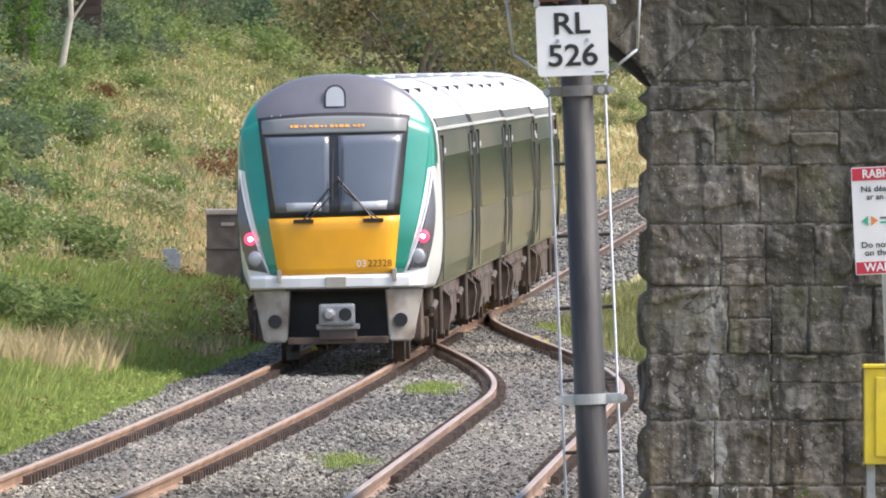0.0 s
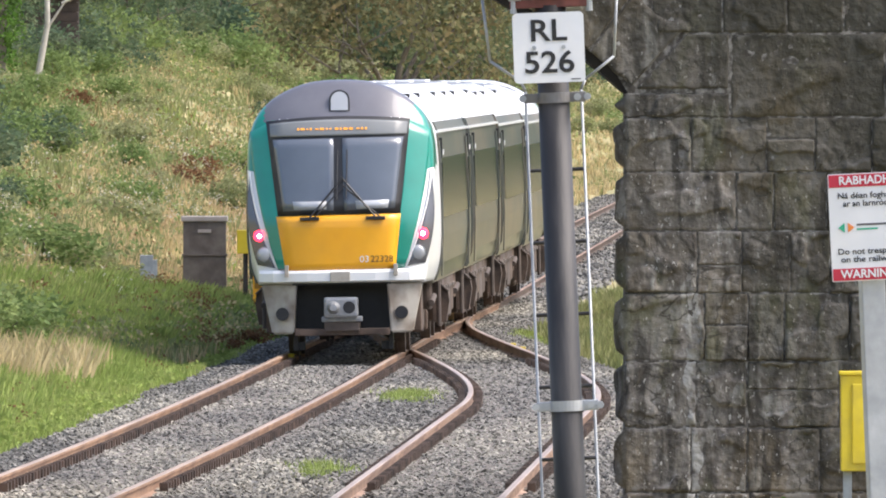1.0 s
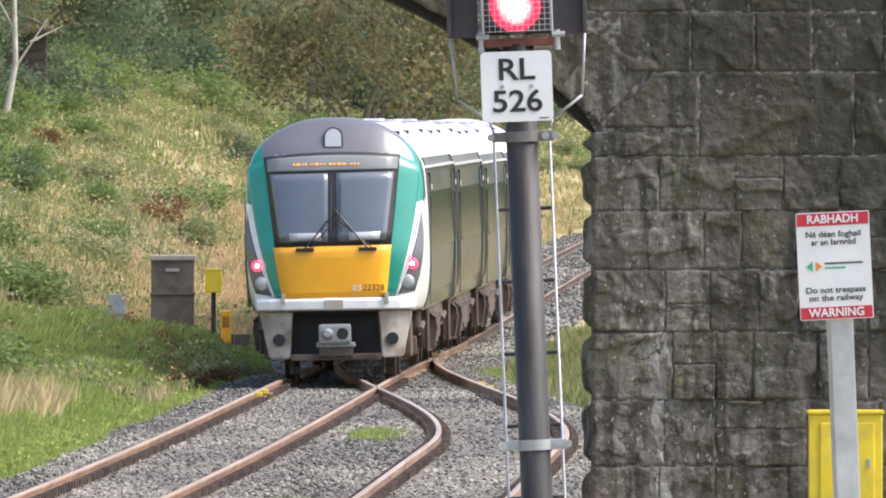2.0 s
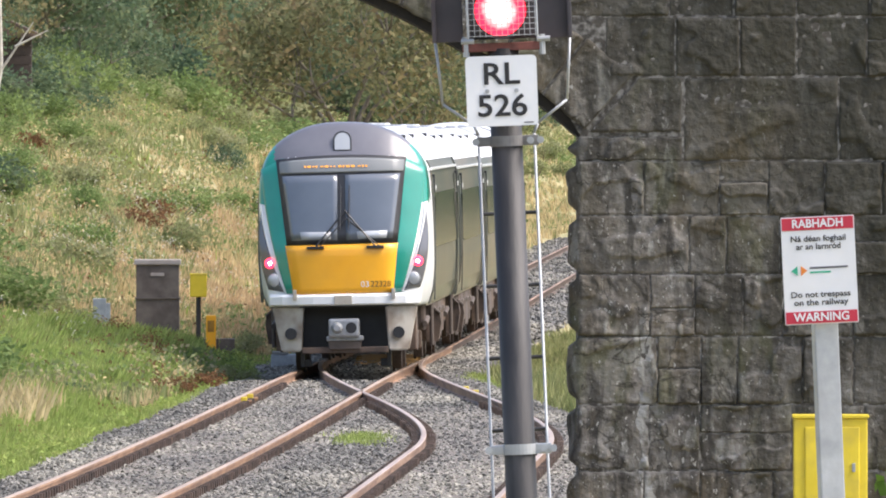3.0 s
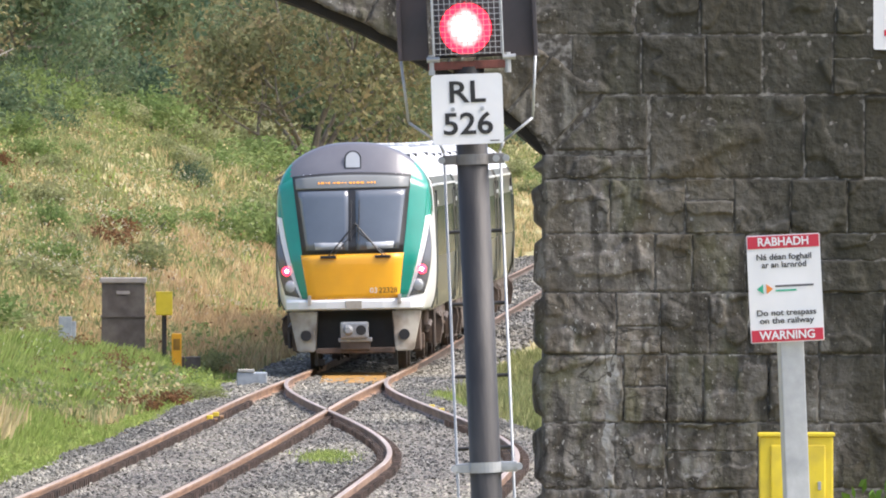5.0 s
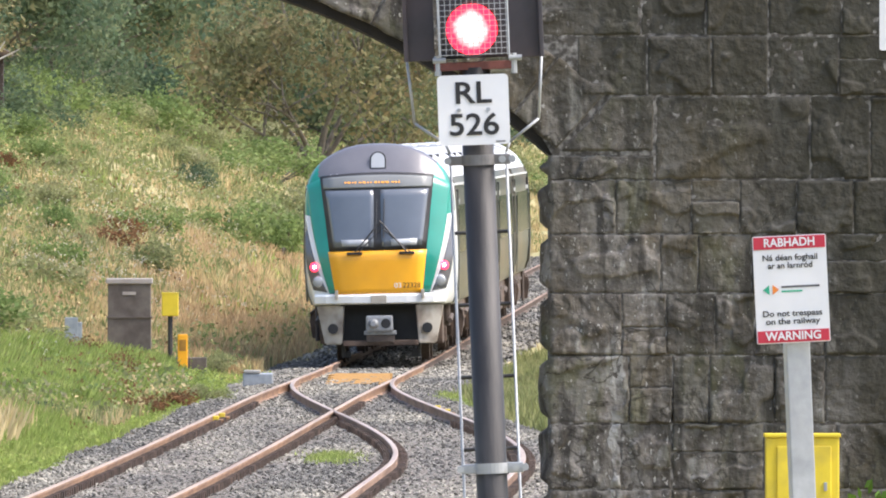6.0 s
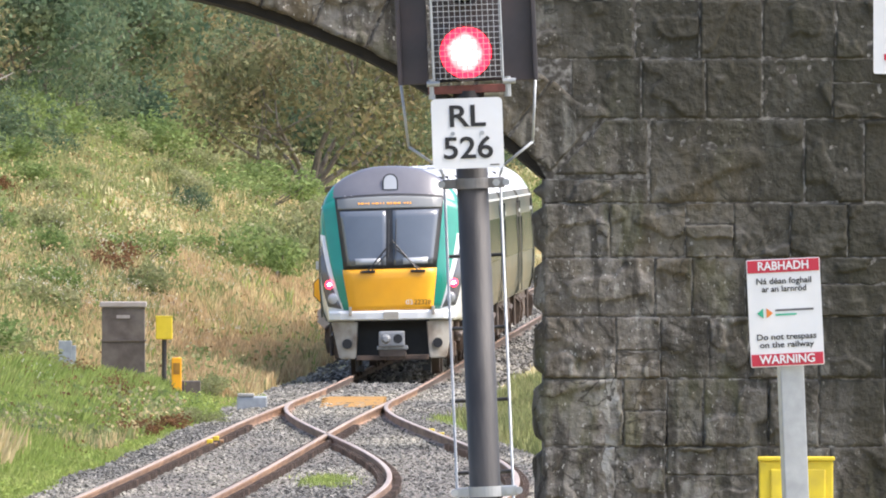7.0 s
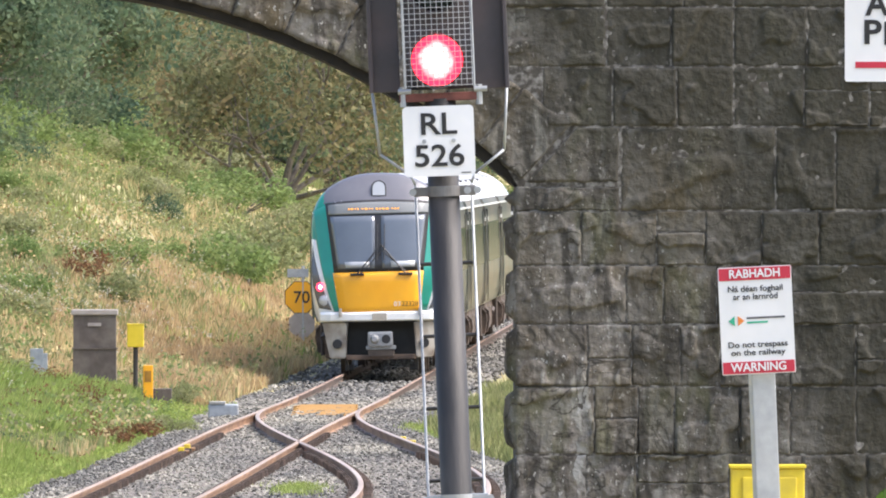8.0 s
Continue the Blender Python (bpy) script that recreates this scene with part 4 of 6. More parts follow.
def make_point_gear():
    y = 351.0
    b = base("point_machine", pose(-2.85, y, -0.26), "grey steel point machine beside the rails", "point machine")
    bm = bmesh.new()
    box(bm, -0.32, 0.2, -0.3, 0.5, 0.0, 0.26, 0.03)
    part("case", bm, ZINC, b)
    bm = bmesh.new()
    box(bm, -0.30, -0.02, -0.32, 0.3, 0.26, 0.31, 0.01)
    part("cover", bm, CONCRETE, b)
    bm = bmesh.new()
    rod(bm, (0.2, -0.1, 0.03), (2.6, -0.1, 0.03), 0.02, 8)
    rod(bm, (0.2, 0.15, 0.03), (2.6, 0.15, 0.03), 0.02, 8)
    part("stretcher_rod", bm, UNDER, b)
    # flat boards added to stand for an orange stain on the ballast
    b = base("crossing_board", pose(line_x(358), 358, -0.150 + grade(352)), "ochre stain between the rails, built as flat boards", "boards")
    for i in range(15):
        bm = bmesh.new()
        box(bm, -0.56 + 0.05 * (i % 3), 0.58 - 0.04 * (i % 2), -6.6 + i * 0.95, -5.66 + i * 0.95, -0.06, 0.035, 0.01)
        part("board", bm, OCHRE, b)
    for x, yy in ((siding_x(307.5) + GAUGE / 2, 307.5), (siding_x(311.5) + GAUGE / 2, 311.5), (line_x(300.5) - GAUGE / 2, 300.5), (line_x(303.5) - GAUGE / 2, 303.5)):
        b = base("rail_clamp", pose(x, yy, -0.17), "yellow painted clamp fixed on a rail", "rail clamp", "rail clamps")
        bm = bmesh.new()
        box(bm, 0.04, 0.13, -0.12, 0.12, 0.0, 0.17, 0.012)
        part("jaw", bm, YELLOW, b)
        bm = bmesh.new()
        rod(bm, (0.09, 0, 0.10), (0.2, 0, 0.10), 0.025, 8)
        part("screw", bm, RUST, b)
    b = base("cable", pose(1.25, 340, -0.2), "black cables lying on the ballast", "cable")
    for k in range(4):
        bm = bmesh.new()
        pts = [(-0.5 + 0.28 * i, 1.5 * math.sin(i * 0.9 + k), 0.04 + 0.05 * (i % 2)) for i in range(6)]
        polyline(bm, pts, 0.03, 6)
        part("cable_run", bm, UNDER, b)


def make_speed_sign():
    x, y = -2.15, 480.0
    b = base("speed_sign", pose(x, y, ground_z(x, y) - 0.05), "yellow octagonal speed limit sign reading 70", "sign")
    z0 = -(ground_z(x, y) - 0.05)
    bm = bmesh.new()
    rod(bm, (0.05, 0.03, 0), (0.05, 0.03, z0 + 1.65), 0.04, 12)
    part("post", bm, ZINC, b)
    for r, y0, mt, nm in ((0.41, 0.0, INK, "rim"), (0.39, -0.006, TRAIN_YELLOW, "face")):
        bm = bmesh.new()
        o = [(r * math.cos(radians(22.5 + 45 * i)), r * math.sin(radians(22.5 + 45 * i))) for i in range(8)]
        loft(bm, [[(px, y0, z0 + 0.91 + pz) for px, pz in o], [(px, y0 + 0.02, z0 + 0.91 + pz) for px, pz in o]])
        bmesh.ops.recalc_face_normals(bm, faces=bm.faces)
        p = part(nm, bm, mt, b)
    words("70", 0.40, INK, b, pose(0.02, -0.012, z0 + 0.90), bold=0.004)
    bm = bmesh.new()
    o = [(0.33 * math.cos(radians(22.5 + 45 * i)), 0.33 * math.sin(radians(22.5 + 45 * i))) for i in range(8)]
    loft(bm, [[(0.02 + px, yy, z0 + 0.27 + pz) for px, pz in o] for yy in (0.0, 0.02)])
    bmesh.ops.recalc_face_normals(bm, faces=bm.faces)
    part("lower_disc", bm, CABINET_LID, b, "grey back of a lower sign")
    bm = bmesh.new()
    box(bm, -0.32, 0.18, -0.01, 0.01, z0 + 1.38, z0 + 1.58, 0.004)
    part("top_board", bm, ZINC, b)


make_yellow_box()
make_cabinet()
make_marker_posts()
make_point_gear()
make_speed_sign()


# ---------------------------------------------------------------- the train
CAR = 23.0
# right halves of the cross-sections, from the roof's middle down to the sole
NOSE = ((0, 4.05), (0.42, 4.02), (0.78, 3.90), (1.06, 3.72), (1.24, 3.50), (1.33, 3.25), (1.37, 2.95), (1.36, 2.40), (1.32, 1.90), (1.27, 1.40), (1.22, 1.06))
BODY = ((0, 4.00), (0.50, 3.95), (0.90, 3.80), (1.15, 3.60), (1.30, 3.40), (1.365, 3.24), (1.40, 2.80), (1.42, 2.20), (1.42, 1.70), (1.38, 1.30), (1.30, 1.06))


def both(half):
    return [(x, z) for x, z in half] + [(-x, z) for x, z in half[:0:-1]]


def rounded(half, n=5):
    """The half section with n smooth steps between its points."""
    p = [(-half[1][0], half[1][1])] + list(half) + [(2 * half[-1][0] - half[-2][0], 2 * half[-1][1] - half[-2][1])]
    out = []
    for a, b, c, d in zip(p, p[1:], p[2:], p[3:]):
        for k in range(n):
            t = k / n
            out.append(tuple(0.5 * (2 * b[i] + (c[i] - a[i]) * t + (2 * a[i] - 5 * b[i] + 4 * c[i] - d[i]) * t * t + (3 * b[i] - a[i] - 3 * c[i] + d[i]) * t ** 3) for i in (0, 1)))
    return out + [half[-1]]


def nose_y(x, z):
    """How far back the nose lies behind its foremost point."""
    return 0.42 * abs(x / 1.37) ** 3 + 0.27 * max(0.0, z - 1.95) + 0.55 * max(0.0, z - 3.25) ** 1.6


def patch(name, corners, mat, parent, lift, label="", thick=0.012, nu=10, nv=8, arch=0.0, bow=0.0):
    """A panel on the nose between four corners (x, z), lower left first, counter-clockwise; arch raises its upper edge's middle."""
    (ax, az), (bx, bz), (cx, cz), (dx, dz) = corners
    bm = bmesh.new()
    g, h = [], []
    for j in range(nv + 1):
        v = j / nv
        r1, r2 = [], []
        for i in range(nu + 1):
            u = i / nu
            x = (ax * (1 - u) + bx * u) * (1 - v) + (dx * (1 - u) + cx * u) * v
            z = (az * (1 - u) + bz * u) * (1 - v) + (dz * (1 - u) + cz * u) * v + arch * v * 4 * u * (1 - u)
            x += bow * 4 * v * (1 - v)
            y = nose_y(x, z) - lift
            r1.append(bm.verts.new((x, y, z)))
            r2.append(bm.verts.new((x, y + thick, z)))
        g.append(r1)
        h.append(r2)
    for j in range(nv):
        for i in range(nu):
            bm.faces.new((g[j][i], g[j][i + 1], g[j + 1][i + 1], g[j + 1][i]))
    rim = g[0] + [r[-1] for r in g[1:]] + g[-1][-2::-1] + [r[0] for r in g[-2:0:-1]]
    rim2 = h[0] + [r[-1] for r in h[1:]] + h[-1][-2::-1] + [r[0] for r in h[-2:0:-1]]
    for i in range(len(rim)):
        k = (i + 1) % len(rim)
        bm.faces.new((rim[k], rim[i], rim2[i], rim2[k]))
    for f in bm.faces:
        f.smooth = True
    bmesh.ops.split_edges(bm, edges=[e for e in bm.edges if len(e.link_faces) == 2 and e.calc_face_angle(0.0) > 0.8])
    loose = [v for v in bm.verts if not v.link_faces]
    bmesh.ops.delete(bm, geom=loose, context="VERTS")
    bmesh.ops.recalc_face_normals(bm, faces=bm.faces)
    return part(name, bm, mat, parent, label, smooth=False)


def body_part(bm, y0, y1, lo, hi, step=4):
    """The strip of the body's skin between two indexes of its cross-section, on both sides."""
    ring = both(BODY)
    n = len(ring)
    for s in (1, -1):
        pts = [(s * x, z) for x, z in BODY[lo:hi + 1]]
        ys = np.linspace(y0, y1, step)
        vs = [[bm.verts.new((x, y, z)) for x, z in pts] for y in ys]
        for a, b in zip(vs, vs[1:]):
            for i in range(len(pts) - 1):
                bm.faces.new((a[i], a[i + 1], b[i + 1], b[i]))


def make_bogie(car, y, pale):
    bm = bmesh.new()
    for s in (-1, 1):
        box(bm, s * 1.0 - 0.09, s * 1.0 + 0.09, y - 1.75, y + 1.75, 0.52, 0.72, 0.03)
        box(bm, s * 1.0 - 0.1, s * 1.0 + 0.1, y - 0.5, y + 0.5, 0.36, 0.60, 0.03)
        for d in (-1.3, 1.3):
            box(bm, s * 1.02 - 0.11, s * 1.02 + 0.11, y + d - 0.2, y + d + 0.2, 0.30, 0.60, 0.04)
    box(bm, -1.0, 1.0, y - 0.3, y + 0.3, 0.5, 0.75, 0.03)
    bogie = part("bogie", bm, UNDER, car)
    for d in (-1.3, 1.3):
        for s in (-1, 1):
            bm = bmesh.new()
            rod(bm, (s * 0.74, y + d, 0.42), (s * 0.86, y + d, 0.42), 0.42, 28)
            rod(bm, (s * 0.71, y + d, 0.42), (s * 0.75, y + d, 0.42), 0.45, 28)
            part("wheel", bm, UNDER_PALE if pale else UNDER, bogie)
        bm = bmesh.new()
        rod(bm, (-0.8, y + d, 0.42), (0.8, y + d, 0.42), 0.08, 12)
        part("axle", bm, UNDER, bogie)
    for s in (-1, 1):
        for d in (-0.35, 0.35):
            bm = bmesh.new()
            rod(bm, (s * 1.12, y + d, 0.62), (s * 1.12, y + d, 1.02), 0.11, 14)
            part("spring", bm, UNDER, bogie)
        bm = bmesh.new()
        rod(bm, (s * 1.24, y - 0.9, 0.72), (s * 1.24, y + 0.9, 0.80), 0.045, 10)
        part("damper", bm, UNDER_PALE, bogie)


def make_car(tail, cab=False):
    car = base("rail_car", pose(0, 0, 0), "silver grey diesel railcar with green and yellow cab end" if cab else "silver grey diesel railcar coach with dark windows", "train car", "cars of the train")
    y0 = 2.4 if cab else 0.18
    y1 = CAR - 0.18
    # skin: roof, cant rail, sides, sole
    bm = bmesh.new()
    ring = both(BODY)
    roof = [p for p in ring if p[1] >= 3.39]
    roof.sort(key=lambda p: p[0])
    ys = np.linspace(y0, y1, 12)
    vs = [[bm.verts.new((x, y, z)) for x, z in roof] for y in ys]
    for a, b in zip(vs, vs[1:]):
        for i in range(len(roof) - 1):
            bm.faces.new((a[i], b[i], b[i + 1], a[i + 1]))
    bmesh.ops.recalc_face_normals(bm, faces=bm.faces)
    rf = part("roof", bm, TRAIN_ROOF, car, "pale silver curved roof")
    bm = bmesh.new()
    body_part(bm, y0, y1, 4, 10)
    for y, flip in ((y0 + 0.01, 0), (y1 - 0.01, 1)):
        if cab and not flip:
            continue
        bm.faces.new([bm.verts.new((x * 0.995, y, z * 0.998)) for x, z in both(BODY)])
    box(bm, -1.28, 1.28, y0, y1, 1.02, 1.07)
    bmesh.ops.recalc_face_normals(bm, faces=bm.faces)
    body = part("body", bm, TRAIN_SILVER, car)
    for s in (-1, 1):
        bm = bmesh.new()
        box(bm, s * 1.365 - 0.02, s * 1.365 + 0.035, y0, y1, 3.235, 3.275)
        part("gutter", bm, TRAIN_WHITE, car, "pale gutter strip")
        # window band, panes and doors
        w0 = 3.6 if cab else 3.4
        for k in range(8):
            ya = w0 + k * 2.05
            bm = bmesh.new()
            vs = [bm.verts.new((s * x, y, z)) for x, y, z in ((1.425, ya, 1.98), (1.425, ya + 2.02, 1.98), (1.40, ya + 2.02, 2.86), (1.40, ya, 2.86))]
            bm.faces.new(vs)
            ret = bmesh.ops.extrude_face_region(bm, geom=bm.faces[:])
            for v in ret["geom"]:
                if isinstance(v, bmesh.types.BMVert):
                    v.co.x += s * 0.012
            bmesh.ops.recalc_face_normals(bm, faces=bm.faces)
            part("window", bm, SIDEGLASS, body)
        for ya in ((2.5, 20.6) if cab else (1.5, 20.6)):
            bm = bmesh.new()
            vs = [bm.verts.new((s * x, y, z)) for x, y, z in ((1.405, ya, 1.12), (1.405, ya + 0.9, 1.12), (1.43, ya + 0.9, 1.75), (1.42, ya + 0.9, 2.4), (1.385, ya + 0.9, 3.12), (1.385, ya, 3.12), (1.42, ya, 2.4), (1.43, ya, 1.75))]
            bm.faces.new(vs)
            ret = bmesh.ops.extrude_face_region(bm, geom=bm.faces[:])
            for v in ret["geom"]:
                if isinstance(v, bmesh.types.BMVert):
                    v.co.x += s * 0.02
            bmesh.ops.recalc_face_normals(bm, faces=bm.faces)
            door = part("door", bm, TRAIN_SILVER, body)
            bm = bmesh.new()
            box(bm, min(s * 1.42, s * 1.455), max(s * 1.42, s * 1.455), ya + 0.25, ya + 0.65, 2.0, 2.8, 0.01)
            part("door_window", bm, SIDEGLASS, door)
            bm = bmesh.new()
            box(bm, min(s * 1.38, s * 1.425), max(s * 1.38, s * 1.425), ya + 1.2, ya + 1.5, 2.86, 3.16, 0.005)
            part("display_panel", bm, TRAIN_BLACK, door)
            bm = bmesh.new()
            box(bm, min(s * 1.38, s * 1.43), max(s * 1.38, s * 1.43), ya + 1.8, ya + 2.3, 2.90, 2.98, 0.005)
            part("notice", bm, TRAIN_WHITE, door)
        for ya in (y0 + 0.02, y1 - 0.2):
            bm = bmesh.new()
            pts = [(x, z) for x, z in BODY[4:]]
            loft(bm, [[(s * x, yy, z) for x, z in pts] + [(s * (x + 0.035), yy, z) for x, z in pts[::-1]] for yy in (ya, ya + 0.14)])
            bmesh.ops.recalc_face_normals(bm, faces=bm.faces)
            part("end_strip", bm, TRAIN_SILVER, body)
    # roof fittings
    for y in np.arange(y0 + 1.2, y1 - 0.5, 2.6):
        bm = bmesh.new()
        pts = [p for p in roof]
        loft(bm, [[(x, yy, z + 0.004) for x, z in pts] + [(x * 0.995, yy, z + 0.012) for x, z in pts[::-1]] for yy in (y, y + 0.07)])
        bmesh.ops.recalc_face_normals(bm, faces=bm.faces)
        part("roof_rib", bm, ZINC, rf)
    for y, ln in ((5.0, 3.0), (15.5, 3.4)):
        bm = bmesh.new()
        box(bm, -0.35, 0.35, y, y + ln, 3.9, 4.006, 0.006)
        part("roof_unit", bm, TRAIN_ROOF, rf)
    for s in (1,):
        for y in (3.4, 9.5, 19.5):
            bm = bmesh.new()
            box(bm, s * 0.9 - 0.06, s * 0.9 + 0.06, y, y + 0.3, 3.70, 3.82, 0.01)
            part("roof_vent", bm, TRAIN_BLACK, rf)
    # running gear
    for y in (3.9 if cab else 3.4, CAR - 3.6):
        make_bogie(car, y, cab)
    for s in (-1, 1):
        for y, ln, z0, mt in ((6.4, 1.5, 0.42, UNDER), (8.1, 2.4, 0.38, UNDER_PALE), (10.8, 1.1, 0.5, UNDER), (12.2, 2.6, 0.40, UNDER_PALE), (15.0, 1.6, 0.46, UNDER)):
            bm = bmesh.new()
            box(bm, min(s * 0.5, s * 1.26), max(s * 0.5, s * 1.26), y, y + ln, z0, 1.03, 0.04)
            eq = part("equipment_case", bm, mt, car)
            bm = bmesh.new()
            box(bm, s * 1.27 - 0.02, s * 1.27 + 0.02, y + 0.1, y + ln - 0.1, 0.84, 0.90, 0.005)
            part("case_latch", bm, UNDER_PALE, eq)
        # flared covers over the bogies at the car ends
        for y in ((5.6 if cab else 1.4), CAR - 1.9):
            bm = bmesh.new()
            prof = [(1.20, 1.06), (1.43, 0.86), (1.45, 0.72), (1.40, 0.40), (1.20, 0.40)]
            loft(bm, [[(s * x, yy, z) for x, z in prof] for yy in (y, y + 0.55)])
            bmesh.ops.recalc_face_normals(bm, faces=bm.faces)
            cv = part("step_cover", bm, UNDER, car)
            bm = bmesh.new()
            rod(bm, (s * 1.21, y - 0.02, 1.07), (s * 1.44, y - 0.02, 0.86), 0.02, 8)
            part("step_edge", bm, UNDER_PALE, cv)
            for yy in (y + 0.75, y - 0.4):
                bm = bmesh.new()
                rod(bm, (s * 1.30, yy, 0.35), (s * 1.30, yy, 1.02), 0.035, 8)
                part("hanger", bm, UNDER_PALE, cv)
    bm = bmesh.new()
    box(bm, -0.62, 0.62, CAR - 0.2, CAR + 0.2, 1.05, 3.4, 0.03)
    part("gangway", bm, TRAIN_BLACK, car)
    if cab:
        make_cab(car)
    return car


def make_cab(car):
    # shell: nose surface, then back to the full section
    bm = bmesh.new()
    nose, body = both(rounded(NOSE)), both(rounded(BODY))
    mid = (0.0, 2.35)
    rings = []
    for r in (0.05, 0.2, 0.35, 0.5, 0.6, 0.68, 0.74, 0.79, 0.83, 0.87, 0.90, 0.93, 0.955, 0.98):
        ring = []
        for x, z in nose:
            px, pz = mid[0] + (x - mid[0]) * r, mid[1] + (z - mid[1]) * r
            ring.append((px, nose_y(px, pz), pz))
        rings.append(ring)
    rings.append([(x, nose_y(x, z) + 0.06, z) for x, z in nose])
    for k in (0.06, 0.12, 0.2, 0.3, 0.45, 0.6, 0.8, 1.0):
        rings.append([(x0 + (x1 - x0) * k, (nose_y(x0, z0) + 0.06) * (1 - k) + 2.42 * k, z0 + (z1 - z0) * k) for (x0, z0), (x1, z1) in zip(nose, body)])
    loft(bm, rings, close_ends=False)
    bmesh.ops.recalc_face_normals(bm, faces=bm.faces)
    for f in bm.faces:
        c = f.calc_center_median()
        back = c.y > nose_y(c.x, c.z) + 0.3
        dome = c.z > 3.45 and abs(c.x) < 1.10 and c.y < nose_y(c.x, c.z) + 0.5
        green = c.z > 2.74 and abs(c.x) > 0.98 and c.y < 1.7
        f.material_index = 3 if dome else 2 if green and not (back and c.z > 3.62) else 1 if c.z > 3.35 else 0
    shell = part("cab_shell", bm, [TRAIN_WHITE, TRAIN_ROOF, TRAIN_GREEN, TRAIN_GREY], car, "moulded cab nose in green and white", smooth=True)
    for s in (-1, 1):
        # green sweep beside the screen and the panel
        c = [(s * 0.70, 1.28), (s * 0.93, 1.28), (s * 1.335, 3.30), (s * 0.96, 3.47)]
        if s < 0:
            c = [c[1], c[0], c[3], c[2]]
        patch("green_band", c, TRAIN_GREEN, shell, 0.022, "green painted sweep", nv=14, bow=s * 0.07)
        c = [(s * 0.935, 1.30), (s * 0.955, 1.30), (s * 1.352, 2.72), (s * 1.325, 2.72)]
        if s < 0:
            c = [c[1], c[0], c[3], c[2]]
        patch("white_stripe", c, TRAIN_WHITE, shell, 0.026, nv=14, nu=2, bow=s * 0.07)
        c = [(s * 0.97, 1.30), (s * 1.235, 1.35), (s * 1.362, 2.40), (s * 1.345, 2.66)]
        if s < 0:
            c = [c[1], c[0], c[3], c[2]]
        lampbay = patch("lamp_bay", c, LAMP_BAY, shell, 0.018, "dark glossy lamp cluster bay", nv=12, nu=6, bow=s * 0.06)
        for x, z, r, mt, nm, lb in ((1.20, 1.775, 0.085, TAIL_RED, "tail_lamp", "glowing red tail lamp"), (1.125, 1.505, 0.10, LENSGLASS, "headlamp", "unlit round headlamp")):
            bm = bmesh.new()
            yy = nose_y(x, z) - 0.03
            bmesh.ops.create_uvsphere(bm, u_segments=20, v_segments=10, radius=r, matrix=Matrix.Translation((s * x, yy, z)) @ Matrix.Diagonal((1, 0.5, 1, 1)))
            lamp = part(nm, bm, mt, lampbay, lb, smooth=True)
            bm = bmesh.new()
            if nm == "tail_lamp":
                bmesh.ops.create_uvsphere(bm, u_segments=16, v_segments=8, radius=0.042, matrix=Matrix.Translation((s * x, yy - 0.025, z)) @ Matrix.Diagonal((1, 0.5, 1, 1)))
                part("bulb", bm, TAIL_CORE, lampbay)
            else:
                rod(bm, (s * x, yy + 0.03, z), (s * x, yy + 0.0, z), r * 1.14, 24)
                part("lamp_rim", bm, CAST, lampbay)
    # arched marker lamp
    bm = bmesh.new()
    pts = [(-0.125, 3.60), (0.125, 3.60)] + [(0.125 * math.cos(a), 3.75 + 0.125 * math.sin(a)) for a in np.linspace(0, math.pi, 10)]
    loft(bm, [[(x, nose_y(0, 3.68) - 0.06 + 0.35 * (z - 3.68), z) for x, z in pts], [(x, nose_y(0, 3.68) + 0.06 + 0.35 * (z - 3.68), z) for x, z in pts]])
    bmesh.ops.recalc_face_normals(bm, faces=bm.faces)
    top = part("top_lamp", bm, LENSGLASS, shell, "arched pale top lamp")
    bm = bmesh.new()
    pts2 = [(x * 1.2, 3.68 + (z - 3.68) * 1.14) for x, z in pts]
    loft(bm, [[(x, nose_y(0, 3.68) - 0.045 + 0.35 * (z - 3.68), z) for x, z in pts2], [(x, nose_y(0, 3.68) + 0.07 + 0.35 * (z - 3.68), z) for x, z in pts2]])
    bmesh.ops.recalc_face_normals(bm, faces=bm.faces)
    part("lamp_surround", bm, TRAIN_BLACK, top)
    # windscreen
    screen = patch("windscreen_surround", [(-0.92, 2.06), (0.88, 2.08), (1.035, 3.46), (-1.085, 3.45)], TRAIN_BLACK, shell, 0.03, "black windscreen surround", arch=0.06)
    patch("destination_display", [(-1.02, 3.22), (0.985, 3.235), (1.005, 3.42), (-1.035, 3.415)], DISPLAY, screen, 0.045, "grey destination display with amber dots", arch=0.05)
    rng = random.Random(4)
    x = -0.62
    while x < 0.42:
        w = rng.choice((0.03, 0.05, 0.06))
        h = rng.choice((0.02, 0.032))
        bm = bmesh.new()
        yy = nose_y(x, 3.33) - 0.062
        box(bm, x, x + w, yy, yy + 0.01, 3.33 - h / 2, 3.33 + h / 2)
        part("display_mark", bm, AMBER, screen)
        x += w + rng.choice((0.02, 0.025, 0.05))
    patch("windscreen_pane", [(-0.84, 2.13), (-0.095, 2.13), (-0.085, 3.19), (-0.985, 3.18)], SCREEN, screen, 0.042, "grey reflective windscreen glass")
    patch("windscreen_pane", [(0.055, 2.13), (0.80, 2.15), (0.935, 3.20), (0.04, 3.19)], SCREEN, screen, 0.042, "grey reflective windscreen glass")
    # pale strips put in for the reflections low in the panes
    patch("window_blind", [(-0.68, 2.15), (-0.2, 2.15), (-0.2, 2.27), (-0.70, 2.27)], LENSGLASS, screen, 0.047, "pale reflection painted along the foot of the glass", nu=3, nv=2)
    patch("window_blind", [(0.24, 2.15), (0.70, 2.16), (0.72, 2.28), (0.22, 2.27)], LENSGLASS, screen, 0.047, "pale reflection painted along the foot of the glass", nu=3, nv=2)
